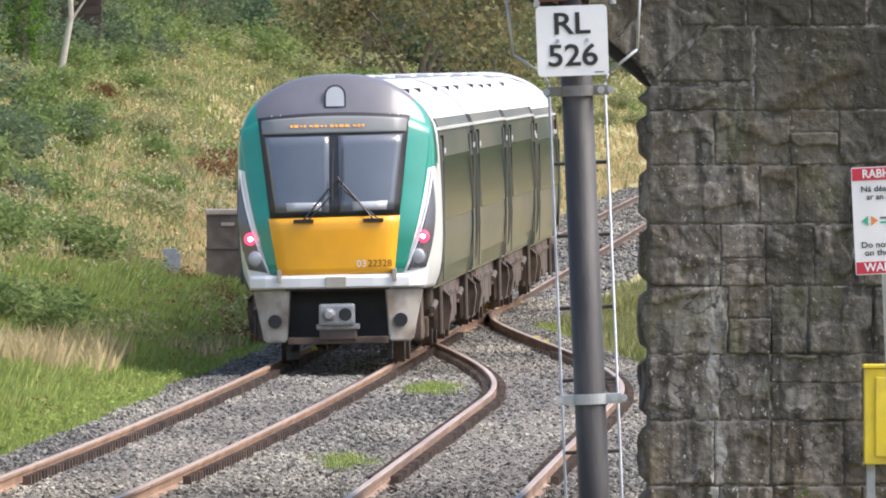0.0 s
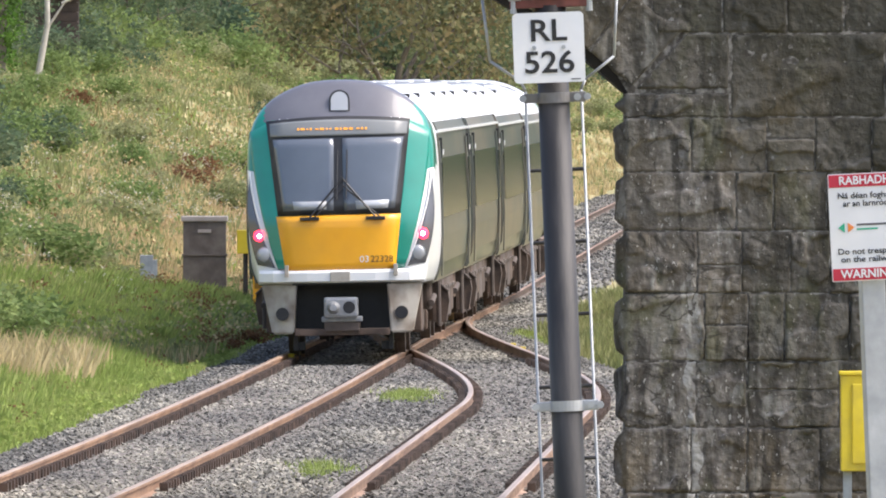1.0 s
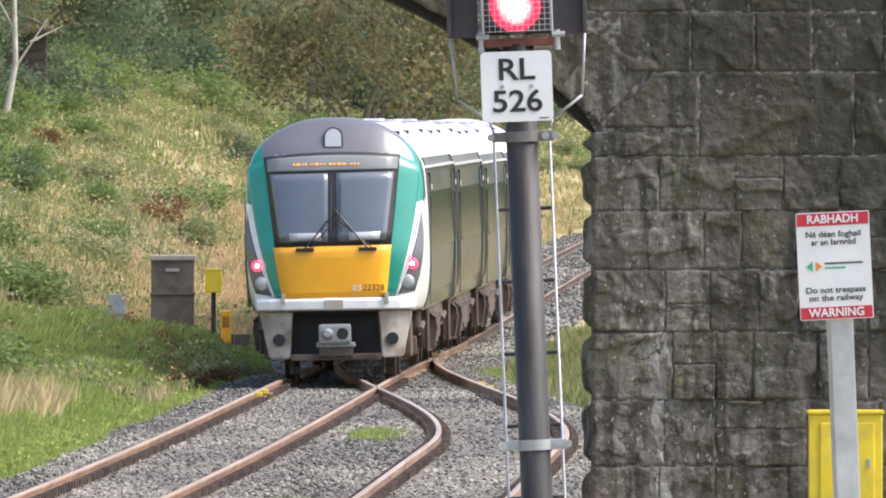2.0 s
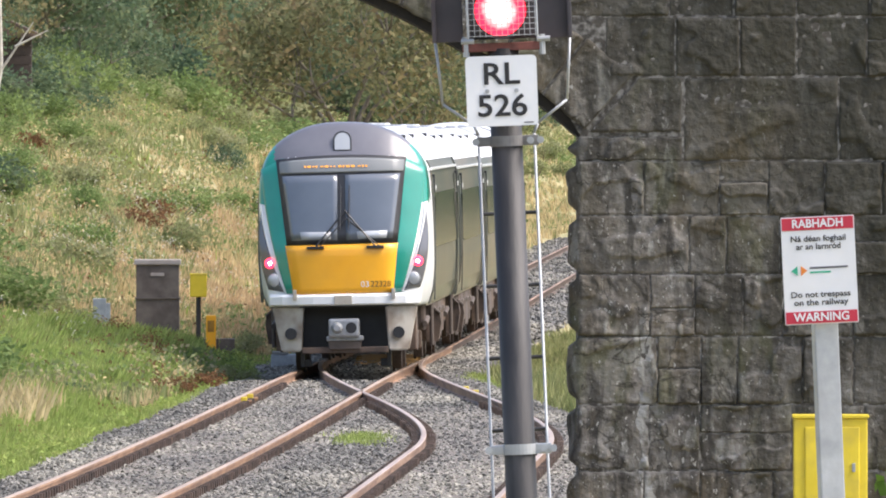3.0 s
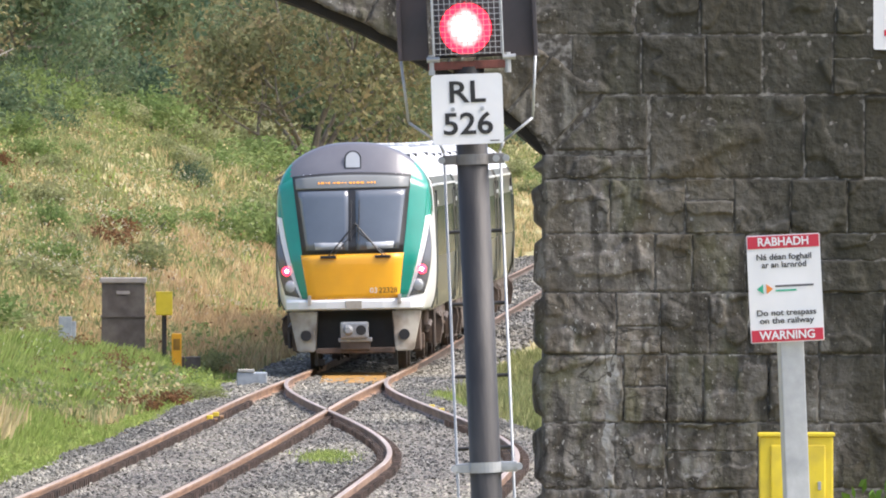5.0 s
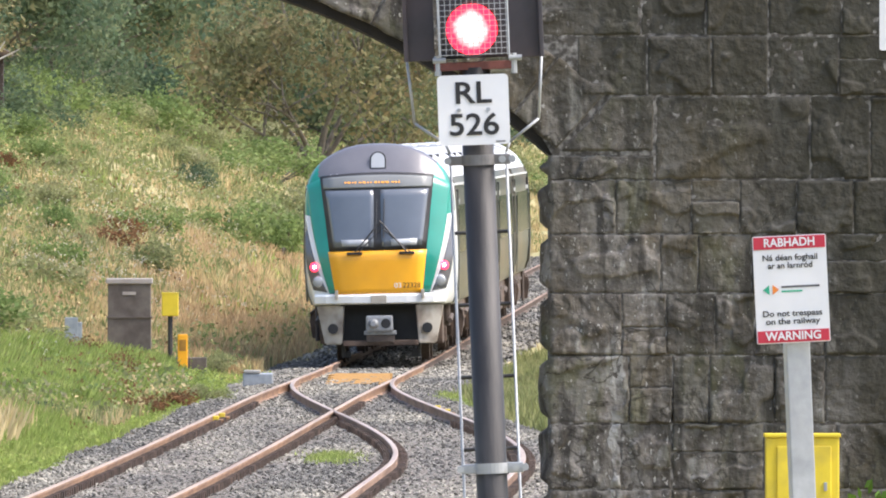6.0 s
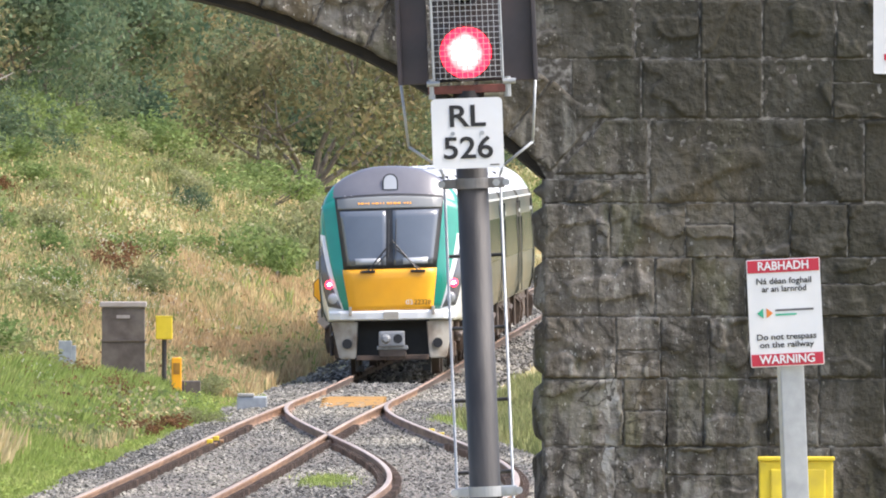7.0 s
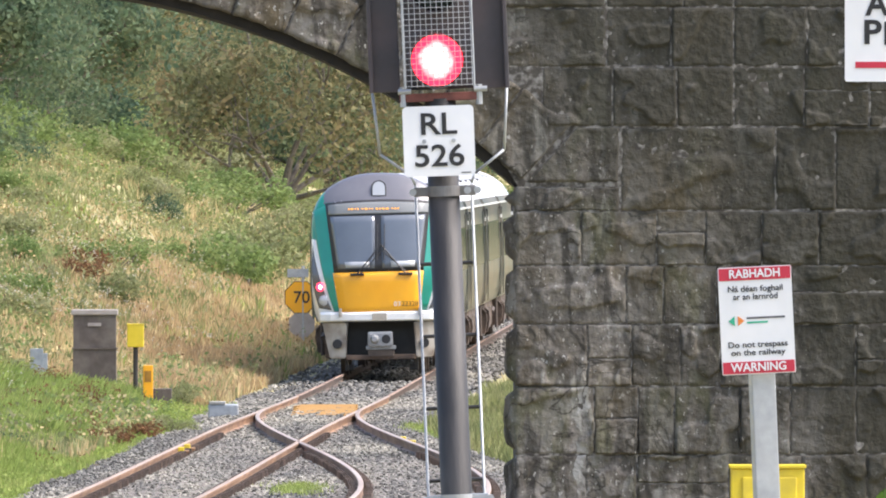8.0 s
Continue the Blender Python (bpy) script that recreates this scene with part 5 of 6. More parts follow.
    # wipers
    for x0, x1, x2 in ((-0.45, 0.05, -0.04), (0.52, 0.02, 0.10)):
        bm = bmesh.new()
        def on(x, z):
            return (x, nose_y(x, z) - 0.09, z)
        rod(bm, on(x0, 2.03), on(x1, 2.62), 0.013, 6)
        rod(bm, on(x0 + 0.07, 2.03), on(x1 + 0.02, 2.50), 0.009, 6)
        wp = part("wiper", bm, TRAIN_BLACK, screen)
        bm = bmesh.new()
        rod(bm, on(x2 - 0.01, 2.30), on(x2 + 0.01, 3.02), 0.011, 6)
        part("wiper_blade", bm, TRAIN_BLACK, wp)
        bm = bmesh.new()
        box(bm, x0 - 0.14, x0 + 0.14, nose_y(x0, 2.02) - 0.09, nose_y(x0, 2.02), 1.99, 2.04, 0.01)
        part("wiper_pivot", bm, TRAIN_BLACK, wp)
    # yellow panel and fleet number
    yp = patch("yellow_panel", [(-0.815, 1.255), (0.80, 1.275), (0.885, 2.075), (-0.945, 2.055)], TRAIN_YELLOW, shell, 0.026, "bright yellow warning panel")
    words("22328", 0.135, INK, yp, pose(0.60, nose_y(0.6, 1.41) - 0.036, 1.41, 0, 0, 10), width=0.33)
    words("03", 0.135, PLATE_WHITE, yp, pose(0.345, nose_y(0.35, 1.41) - 0.034, 1.41, 0, 0, 3.4), width=0.13)
    # bumper band and lower skirt
    bm = bmesh.new()
    sec = [(-1.21, 0.26), (-1.0, 0.10), (-0.5, 0.0), (0.0, -0.03), (0.5, 0.0), (1.0, 0.10), (1.21, 0.26)]
    loft(bm, [[(x, y, 1.075), (x, y - 0.05, 1.10), (x, y - 0.05, 1.22), (x, y, 1.265), (x, y + 0.4, 1.265), (x, y + 0.4, 1.075)] for x, y in sec])
    bmesh.ops.recalc_face_normals(bm, faces=bm.faces)
    bumper = part("bumper_band", bm, TRAIN_WHITE, car, "white band under the yellow panel")
    bm = bmesh.new()
    box(bm, -0.16, 0.13, -0.095, 0.0, 1.085, 1.235, 0.01)
    part("centre_plate", bm, TRAIN_SKIRT, bumper)
    for s in (-1, 1):
        bm = bmesh.new()
        box(bm, s * 0.80 - 0.03, s * 0.80 + 0.03, -0.06, 0.06, 1.17, 1.34, 0.01)
        part("hand_grip", bm, TRAIN_SKIRT, bumper)
        bm = bmesh.new()
        q = [(0.66, 1.06), (1.18, 1.06), (1.03, 0.33), (0.71, 0.33)]
        fr = [(s * x, 0.02 + 0.25 * (x / 1.2) ** 3, z) for x, z in q]
        bk = [(s * x, 0.75, z) for x, z in q]
        loft(bm, [fr, bk])
        bmesh.ops.recalc_face_normals(bm, faces=bm.faces)
        bmesh.ops.bevel(bm, geom=bm.edges[:], offset=0.025, segments=2, affect="EDGES")
        sk = part("corner_skirt", bm, TRAIN_SKIRT, car, "dirty pale grey corner skirt")
        bm = bmesh.new()
        rod(bm, (s * 0.875, 0.05, 0.625), (s * 0.875, 0.3, 0.625), 0.095, 20)
        part("socket", bm, TRAIN_BLACK, sk)
        bm = bmesh.new()
        box(bm, s * 0.70 - 0.035, s * 0.70 + 0.035, 0.5, 0.7, 0.08, 0.40, 0.01)
        box(bm, s * 0.62 - 0.06, s * 0.62 + 0.06, 0.62, 0.7, 0.08, 0.2, 0.01)
        part("rail_guard", bm, TRAIN_BLACK, car)
        bm = bmesh.new()
        box(bm, s * 1.08 - 0.06, s * 1.08 + 0.06, 1.0, 2.2, 0.34, 1.05, 0.02)
        part("side_valance", bm, UNDER, car)
    bm = bmesh.new()
    box(bm, -0.72, 0.72, 0.85, 0.95, 0.30, 1.08)
    box(bm, -0.72, 0.72, 0.10, 0.95, 1.045, 1.09)
    part("recess", bm, TRAIN_BLACK, car)
    bm = bmesh.new()
    box(bm, -0.70, 0.70, 0.05, 0.30, 0.30, 0.40, 0.02)
    part("lower_bar", bm, UNDER, car)
    # coupler
    bm = bmesh.new()
    box(bm, -0.26, 0.24, -0.12, 0.35, 0.62, 0.92, 0.04)
    box(bm, -0.20, 0.18, 0.10, 0.8, 0.66, 0.86, 0.02)
    box(bm, -0.30, 0.30, -0.02, 0.3, 0.56, 0.64, 0.02)
    coupler = part("coupler", bm, CAST, car, "grey steel automatic coupler")
    coupler.location = (0.0, 0.0, -0.06)
    bm = bmesh.new()
    bmesh.ops.create_cone(bm, cap_ends=True, segments=20, radius1=0.10, radius2=0.05, depth=0.14, matrix=Matrix.Translation((-0.12, -0.18, 0.77)) @ Matrix.Rotation(radians(90), 4, "X"))
    part("coupler_cone", bm, CAST, coupler)
    bm = bmesh.new()
    rod(bm, (0.11, -0.126, 0.77), (0.11, 0.0, 0.77), 0.09, 20)
    part("coupler_cup", bm, TRAIN_BLACK, coupler)
    bm = bmesh.new()
    box(bm, -0.26, 0.26, 0.0, 0.5, 0.42, 0.56, 0.02)
    part("coupler_box", bm, UNDER_PALE, coupler)


# how far the tail car's middle stands off the line, by time, fitted to the view
SIDE_OFFSET = ((0.0, 0.14), (1.0, 0.078), (2.0, 0.03), (3.0, -0.005), (4.0, -0.02), (5.0, -0.025), (6.0, -0.045), (7.0, -0.05), (8.0, -0.05))


def coach_rows(offset):
    """The train runs away at a steady pace, leaned a little to the left to fit the view."""
    rows = []
    for t, dx in SIDE_OFFSET:
        y = 282.4 + 15.75 * t + offset
        rows.append((t, pose(line_x(y) + dx, y, grade(y), 0, -1.0, -1.15)))
    return rows


tail_car = make_car(True, cab=True)
coaches = [make_car(False)]
coaches.append(copy_thing(coaches[0], pose(0, 0, 0)))
lead_car = copy_thing(tail_car, pose(0, 0, 0))
tagged(tail_car, "tail railcar with green and yellow cab, red tail lamps lit")
tagged(lead_car, "leading car of the diesel train with cab facing forward")


# ---------------------------------------------------------------- plants
def leaf_cloud(rng, centres, radii, count, size, flat=0.75, shell=0.45):
    """Small leaf quads in the outer part of lumps; returns verts and faces."""
    centres, radii = np.array(centres, float), np.array(radii, float)
    pick = rng.choice(len(centres), count, p=radii ** 2 / (radii ** 2).sum())
    d = rng.normal(size=(count, 3))
    d /= np.linalg.norm(d, axis=1)[:, None]
    r = radii[pick] * (shell + (1 - shell) * rng.random(count) ** 0.6) * (1 + 0.25 * rng.normal(size=count) * 0.6)
    p = centres[pick] + d * r[:, None] * (1, 1, flat)
    a = rng.normal(size=(count, 3)) + d * 0.3
    a /= np.linalg.norm(a, axis=1)[:, None]
    b = np.cross(a, rng.normal(size=(count, 3)))
    b /= np.linalg.norm(b, axis=1)[:, None]
    s = size * (0.6 + 0.8 * rng.random(count))[:, None]
    quad = np.stack([p - a * s, p + b * s * 0.55, p + a * s, p - b * s * 0.55], 1).reshape(-1, 3)
    faces = np.arange(count * 4).reshape(-1, 4)
    return quad, faces


def cloud_mesh(name, quad, faces, mat):
    me = bpy.data.meshes.new(name)
    me.from_pydata(quad.tolist(), [], faces.tolist())
    me.materials.append(mat)
    me.update()
    return me


def limb(bm, rng, p, d, length, r, depth, tips):
    q = p
    for k in range(3):
        d2 = (d + Vector(rng.normal(size=3)) * 0.13).normalized()
        e = q + d2 * length / 3
        rod(bm, q, e, r * (1 - 0.25 * k), 7, r * (0.75 - 0.2 * k))
        q, d = e, d2
    tips.append(q)
    if depth:
        for k in range(3):
            side = Vector(rng.normal(size=3))
            side.z = abs(side.z) * 0.4
            limb(bm, rng, q, (d * 0.7 + side.normalized() * 0.8).normalized(), length * 0.6, r * 0.4, depth - 1, tips)


def tree_kind(seed, height, mat, leaves, size, bark=None, spread=1.0):
    rng = np.random.default_rng(seed)
    bm = bmesh.new()
    tips = []
    base_h = height * 0.10
    rod(bm, (0, 0, -0.4), (0.05, 0, base_h), height * 0.028, 10, height * 0.02)
    for k in range(8):
        a = 6.28 * k / 8 + rng.random()
        d = Vector((math.cos(a) * 0.6 * spread, math.sin(a) * 0.6 * spread, 0.25 + 0.7 * (k % 2))).normalized()
        limb(bm, rng, Vector((0.05, 0, base_h * (0.75 + 0.25 * rng.random()))), d, height * 0.33, height * 0.014, 2, tips)
    limb(bm, rng, Vector((0.05, 0, base_h)), Vector((0, 0, 1)), height * 0.45, height * 0.016, 2, tips)
    trunk = bpy.data.meshes.new("trunk")
    bm.to_mesh(trunk)
    bm.free()
    trunk.materials.append(bark or BARK)
    tips = [(t.x, t.y, t.z) for t in tips]
    radii = [height * (0.095 + 0.07 * rng.random()) for _ in tips]
    quad, faces = leaf_cloud(rng, tips, radii, leaves, size)
    return trunk, cloud_mesh("crown", quad, faces, mat)


def plant_tree(kind, x, y, z, turn, scale, label):
    t = base("tree", pose(x, y, z, 0, 0, turn), label, "tree", "trees on the bank")
    t.scale = (scale, scale, scale)
    for nm, me in zip(("trunk", "crown"), kind):
        c = new(nm, me)
        c.parent = t
    return t


def away(a, u):
    """Where the ray at slope a (x over y) runs u metres to the left of the line."""
    y = (u + 8.493) / (0.0204 - a)
    return a * y, y


def make_trees():
    rng = random.Random(21)
    kinds = [tree_kind(1, 9.0, LEAF_DARK, 9500, 0.11), tree_kind(2, 8.0, LEAF_DARK, 9000, 0.105, spread=1.3), tree_kind(3, 7.0, LEAF_MID, 8000, 0.10, spread=1.2),
             tree_kind(4, 8.0, LEAF_AUTUMN, 8500, 0.105), tree_kind(5, 10.0, LEAF_DARK, 10000, 0.115, spread=0.9)]
    names = ("dense dark green broadleaf tree on the cutting top", "spreading dark green tree above the bank", "mid green bushy tree above the bank",
             "tree with brownish turning leaves on the bank", "tall dark green broadleaf tree on the cutting top")
    for row, (lo, hi, n) in enumerate(((17.0, 21.0, 17), (22.0, 28.0, 14), (30.0, 42.0, 7))):
        for i in range(n):
            a = -0.031 + (0.030 if row else 0.025) * (i + rng.random() * 0.8) / n
            x, y = away(a, rng.uniform(lo, hi))
            k = rng.choice((0, 1, 1, 4, 3)) if a < -0.016 else rng.choice((0, 2, 2, 3, 4))
            plant_tree(kinds[k], x, y, ground_z(x, y) - 0.2, rng.uniform(0, 360), rng.uniform(0.75, 1.1) * (1 + 0.25 * row), names[k])
    for i in range(16):
        a = -0.007 + 0.017 * (i + rng.random()) / 16
        x, y = away(a, rng.uniform(9.5, 15.0) - 120 * max(0, a))
        k = rng.choice((0, 2, 2, 2, 3, 3))
        plant_tree(kinds[k], x, y, ground_z(x, y) - 0.2, rng.uniform(0, 360), rng.uniform(0.8, 1.2), names[k])
    for i, a in enumerate((-0.0315, -0.030, -0.0285, -0.027, -0.0255, -0.0200, -0.0185)):
        x, y = away(a, 16.0 + (i % 3))
        k = (0, 1, 4)[i % 3]
        plant_tree(kinds[k], x, y, ground_z(x, y) - 0.2, 50 * i, rng.uniform(0.5, 0.7), names[k])
    make_right_trees([tree_kind(9, 8.0, LEAF_DARK, 2200, 0.2, spread=1.3)] * 5, names[:1] * 5, rng)


def make_right_trees(kinds, names, rng):
    # unseen row, added so the train's side mirrors dark trees
    for i in range(22):
        y = 285 + 17 * i + rng.uniform(-5, 5)
        k = rng.randrange(5)
        x = line_x(y) + siding_shift(y) + 8.0 + rng.uniform(0, 1.5)
        plant_tree(kinds[k], x, y, ground_z(x, y) - 0.2, rng.uniform(0, 360), rng.uniform(0.6, 0.85), names[k])


def bush_kind(seed, w, h, mat, leaves, size):
    rng = np.random.default_rng(seed)
    cs, rs = [], []
    for _ in range(11):
        a, r = rng.random() * 6.28, rng.random() ** 0.6
        cs.append((math.cos(a) * r * w * 0.4, math.sin(a) * r * w * 0.4, h * (0.25 + 0.45 * rng.random() * (1.1 - r * 0.6))))
        rs.append(h * (0.2 + 0.16 * rng.random()))
    quad, faces = leaf_cloud(rng, cs, rs, leaves, size, 0.9, 0.4)
    bm = bmesh.new()
    for c in cs[:7]:
        rod(bm, (c[0] * 0.2, c[1] * 0.2, -0.2), c, 0.03, 6, 0.012)
    st = bpy.data.meshes.new("woody_base")
    bm.to_mesh(st)
    bm.free()
    st.materials.append(BARK)
    return st, cloud_mesh("foliage", quad, faces, mat)


def plant_bush(kind, x, y, turn, scale, label):
    b = base("bush", pose(x, y, ground_z(x, y) - 0.05, 0, 0, turn), label, "bush", "bushes on the bank")
    b.scale = scale
    for nm, me in zip(("woody_base", "foliage"), kind):
        c = new(nm, me)
        c.parent = b


def make_bushes():
    rng = random.Random(8)
    kinds = [bush_kind(31, 2.2, 1.6, LEAF_BUSH, 1700, 0.055), bush_kind(32, 2.6, 1.4, LEAF_BUSH, 1700, 0.055), bush_kind(33, 2.0, 1.2, LEAF_WEED, 1500, 0.05),
             bush_kind(34, 1.8, 1.0, BRACKEN, 1400, 0.05), bush_kind(35, 2.4, 1.3, LEAF_WEED, 1600, 0.055), bush_kind(36, 2.4, 1.7, LEAF_DARK, 1700, 0.06)]
    names = ("rounded green bramble bush on the bank", "low spreading green scrub on the bank", "pale olive weeds in rough grass", "brown dying bracken clump", "tall olive green weeds on the bank", "dark green scrub bush on the bank")
    spots = []
    for i in range(135):
        a = rng.uniform(-0.029, 0.006)
        u = 5.5 + 13.5 * rng.random() ** 0.75
        if a > -0.012 and u < 8:
            continue
        spots.append((a, u, rng.choice((0, 0, 1, 1, 2, 2, 2, 3, 4, 4, 5)), rng.uniform(0.45, 1.05)))
    for i in range(46):
        a = -0.030 + 0.027 * (i + rng.random()) / 46
        spots.append((a, rng.uniform(15.5, 19.0), rng.choice((0, 1, 4, 5)), rng.uniform(1.1, 1.7) * (0.45 if a < -0.021 else 1.0)))
    # scrub that hides the feet of the far trees
    for i in range(36):
        a = -0.009 + 0.019 * (i + rng.random()) / 36
        spots.append((a, rng.uniform(6.5, 12.0) - 120 * max(0, a), rng.choice((0, 1, 1, 2, 4, 4)), rng.uniform(0.9, 1.6)))
    for a, u, k, s in ((-0.0265, 5.4, 1, 1.0), (-0.0245, 5.2, 1, 0.9), (-0.0255, 7.0, 0, 1.1), (-0.0235, 8.6, 0, 1.0), (-0.0275, 9.0, 0, 1.2), (-0.013, 14.5, 0, 1.5), (-0.015, 15.5, 4, 1.4),
                       (-0.018, 16, 4, 1.3), (-0.0215, 15.5, 1, 1.3), (-0.010, 15.0, 2, 1.5), (-0.008, 12.5, 4, 1.4)):
        spots.append((a, u, k, s))
    for a, u, k, s in spots:
        x, y = away(a, u)
        plant_bush(kinds[k], x, y, rng.uniform(0, 360), (s, s * rng.uniform(0.9, 1.4), s * rng.uniform(0.75, 1.1)), names[k])
    for i in range(34):
        y = rng.uniform(248, 345)
        u = rng.uniform(2.9, 5.6)
        k = rng.choice((0, 1, 2, 4, 3, 5))
        s = rng.uniform(0.22, 0.45)
        plant_bush(kinds[k], line_x(y) - u, y, rng.uniform(0, 360), (s, s * 1.8, s * 0.9), names[k])
    for x, y, k, s in ((-4.4, 316.0, 3, 0.5), (-4.75, 324.0, 2, 0.5), (-4.05, 326.0, 3, 0.42), (-3.7, 331.0, 2, 0.36)):
        plant_bush(kinds[k], x, y, 70 * x, (s, s * 1.6, s), names[k])
    # darker brambles high on the bank
    for i in range(22):
        x, y = away(rng.uniform(-0.031, -0.0185), rng.uniform(9.0, 16.0))
        k = rng.choice((5, 5, 0))
        q = rng.uniform(0.7, 1.2)
        plant_bush(kinds[k], x, y, rng.uniform(0, 360), (q, q * 1.3, q * 0.9), names[k])
    # low weeds by the cabinet and brambles at the foot of the abutment
    for x, y, k, s in ((-5.35, 345.0, 3, 0.55), (-4.75, 350.0, 3, 0.5), (-5.9, 344.0, 2, 0.6), (-3.9, 371.0, 2, 0.5), (-6.6, 345.0, 4, 0.6)):
        plant_bush(kinds[k], x, y, 40 * x, (s, s * 1.5, s), names[k])
    bram = bush_kind(41, 1.3, 1.0, IVY, 260, 0.07)
    for x, y, sx, sz in ((2.75, 190.3, 0.7, 0.72), (3.25, 189.6, 0.6, 0.62), (4.45, 190.4, 0.8, 1.75), (4.95, 190.6, 1.0, 2.0)):
        b = base("bramble", pose(x, y, ground_z(x, y) - 0.05, 0, 0, x * 50), "bright green bramble at the foot of the wall", "bramble", "brambles")
        b.scale = (sx, sx, sz)
        for nm, me in zip(("woody_base", "foliage"), bram):
            c = new(nm, me)
            c.parent = b


def grass(name, mat, label, n, seed, place, height, width, blades, lean=0.35):
    """Tufts of tapering blades; place(rng) gives x and y or None."""
    rng = np.random.default_rng(seed)
    vs, fs, k = [], [], 0
    for _ in range(n):
        p = place(rng)
        if p is None:
            continue
        x, y = p[0], p[1]
        z = ground_z(x, y) - 0.03
        hh = height * (p[2] if len(p) > 2 else 1.0)
        q = rng.random((blades, 5))
        ang = q[:, 0] * 6.283
        h = hh * (0.45 + 0.75 * q[:, 1])
        out = lean * h * (0.3 + q[:, 2])
        bx, by = x + (q[:, 3] - 0.5) * 0.22, y + (q[:, 4] - 0.5) * 0.3
        cx, cy = np.cos(ang), np.sin(ang)
        w = width * (0.6 + 0.8 * q[:, 2])
        px, py = -cy, cx
        px, py = np.where(np.abs(px) < 0.4, np.where(px < 0, -0.4, 0.4), px), py
        a = np.stack([bx - px * w, by - py * w, np.full(blades, z)], 1)
        b = np.stack([bx + px * w, by + py * w, np.full(blades, z)], 1)
        c = np.stack([bx + cx * out * 0.45 + px * w * 0.6, by + cy * out * 0.45 + py * w * 0.6, z + h * 0.65], 1)
        d = np.stack([bx + cx * out, by + cy * out, z + h], 1)
        vs.append(np.stack([a, b, c, d], 1).reshape(-1, 3))
        idx = np.arange(blades) * 4 + k
        fs += [(i, i + 1, i + 2, i + 3) for i in idx]
        k += blades * 4
    return scatter_mesh(name, np.concatenate(vs).tolist(), fs, mat, label, "grass")


def patchy(x, y, seed, scale=0.12):
    return noise.noise((x * scale * 3, y * scale * 0.45, seed))


def make_grass():
    def verge(rng):
        y = 222 + 150 * rng.random()
        u = 1.95 + 4.2 * rng.random() ** 1.2 + 0.35 * noise.noise((0, y * 0.07, 2.0))
        x = line_x(y) - u
        return x, y, (0.35 + 0.75 * ease(2.0, 3.6, u) + 0.3 * patchy(x, y, 5.0)) * (1 - 0.6 * ease(335, 350, y))

    def verge_dry(rng):
        p = verge(rng)
        u = line_x(p[1]) - p[0]
        return p if patchy(p[0], p[1], 9.0) > 0.12 and u > 3.0 and p[1] < 300 else None

    def bank(rng):
        a = -0.030 + 0.041 * rng.random()
        u = 2.3 + 17.2 * rng.random() ** 1.1
        x, y = away(a, u)
        low = 0.4 if 338 < y < 374 and u < 6.6 else 1.0
        return (x, y, low * (0.75 + 0.5 * patchy(x, y, 3.0))) if 300 < y < 1300 else None

    def bank_green(rng):
        p = bank(rng)
        if p is None:
            return None
        u = line_x(p[1]) - p[0]
        tan = (1 - ease(5.0, 9.5, u)) * ease(366, 400, p[1])
        return p if rng.random() > 0.8 * tan else None

    def bank_dry(rng):
        p = bank(rng)
        if p is None:
            return None
        u = line_x(p[1]) - p[0]
        low = 1 - ease(7.0, 13.0, u)
        return p if patchy(p[0], p[1], 14.0) + 0.8 * low - 0.36 > 0 else None

    def right_side(rng):
        y = 255 + 140 * rng.random()
        x = siding_x(min(y, 352)) + 2.0 + 3.0 * rng.random() if y < 352 else line_x(y) + 2.3 + 3.0 * rng.random()
        return x, y, 0.7 + 0.5 * patchy(x, y, 4.0)

    def right_far(rng):
        y = 395 + 300 * rng.random()
        return line_x(y) + 2.6 + 4 * rng.random(), y, 0.8

    def mound(rng):
        y = 312 + 44 * rng.random()
        u = 2.5 + 2.8 * rng.random()
        x = line_x(y) - u
        return x, y, (0.4 + 0.6 * ease(2.4, 3.4, u) + 0.3 * patchy(x, y, 5.0)) * (1 - 0.55 * ease(346, 356, y))

    def tan_foot(rng):
        a = -0.0190 + 0.0205 * rng.random()
        u = 2.4 + 6.4 * rng.random() ** 1.2
        x, y = away(a, u)
        return (x, y, 0.7 + 0.5 * patchy(x, y, 6.0)) if 376 < y < 900 and patchy(x, y, 44.0) > -0.2 else None

    grass("tan_bank_grass", GRASS_TAN, "tan and rust coloured dead grass at the foot of the bank", 14000, 17, tan_foot, 0.44, 0.018, 8)
    grass("mound_grass", GRASS_GREEN, "tall arching yellow-green grass by the track", 5600, 15, mound, 0.52, 0.010, 13, 0.45)
    grass("mound_dock", BRACKEN, "rusty brown seeding dock among tall grass", 260, 16, mound, 0.56, 0.010, 7, 0.25)
    grass("verge_grass", GRASS_GREEN, "lush bright green grass on the verge", 13000, 1, verge, 0.42, 0.014, 10)
    grass("dry_verge_grass", GRASS_DRY, "straw coloured seeding grass on the verge", 6000, 2, verge_dry, 0.62, 0.010, 8)
    grass("bank_grass", GRASS_OLIVE, "rough olive grass on the cutting slope", 17000, 3, bank_green, 0.55, 0.022, 8)
    grass("dry_bank_grass", GRASS_DRY, "dry tan grass on the cutting slope", 22000, 4, bank_dry, 0.46, 0.020, 8)
    grass("green_bank_grass", GRASS_GREEN, "patches of green grass on the cutting slope", 7000, 5, lambda r: (lambda p: p if p and patchy(p[0], p[1], 22.0) > 0.1 else None)(bank_green(r)), 0.5, 0.022, 8)
    grass("lineside_grass", GRASS_OLIVE, "mixed grass beside the siding", 3500, 6, right_side, 0.42, 0.014, 9)
    grass("far_lineside_grass", GRASS_DRY, "dry grass beside the far track", 2500, 8, right_far, 0.5, 0.02, 8)

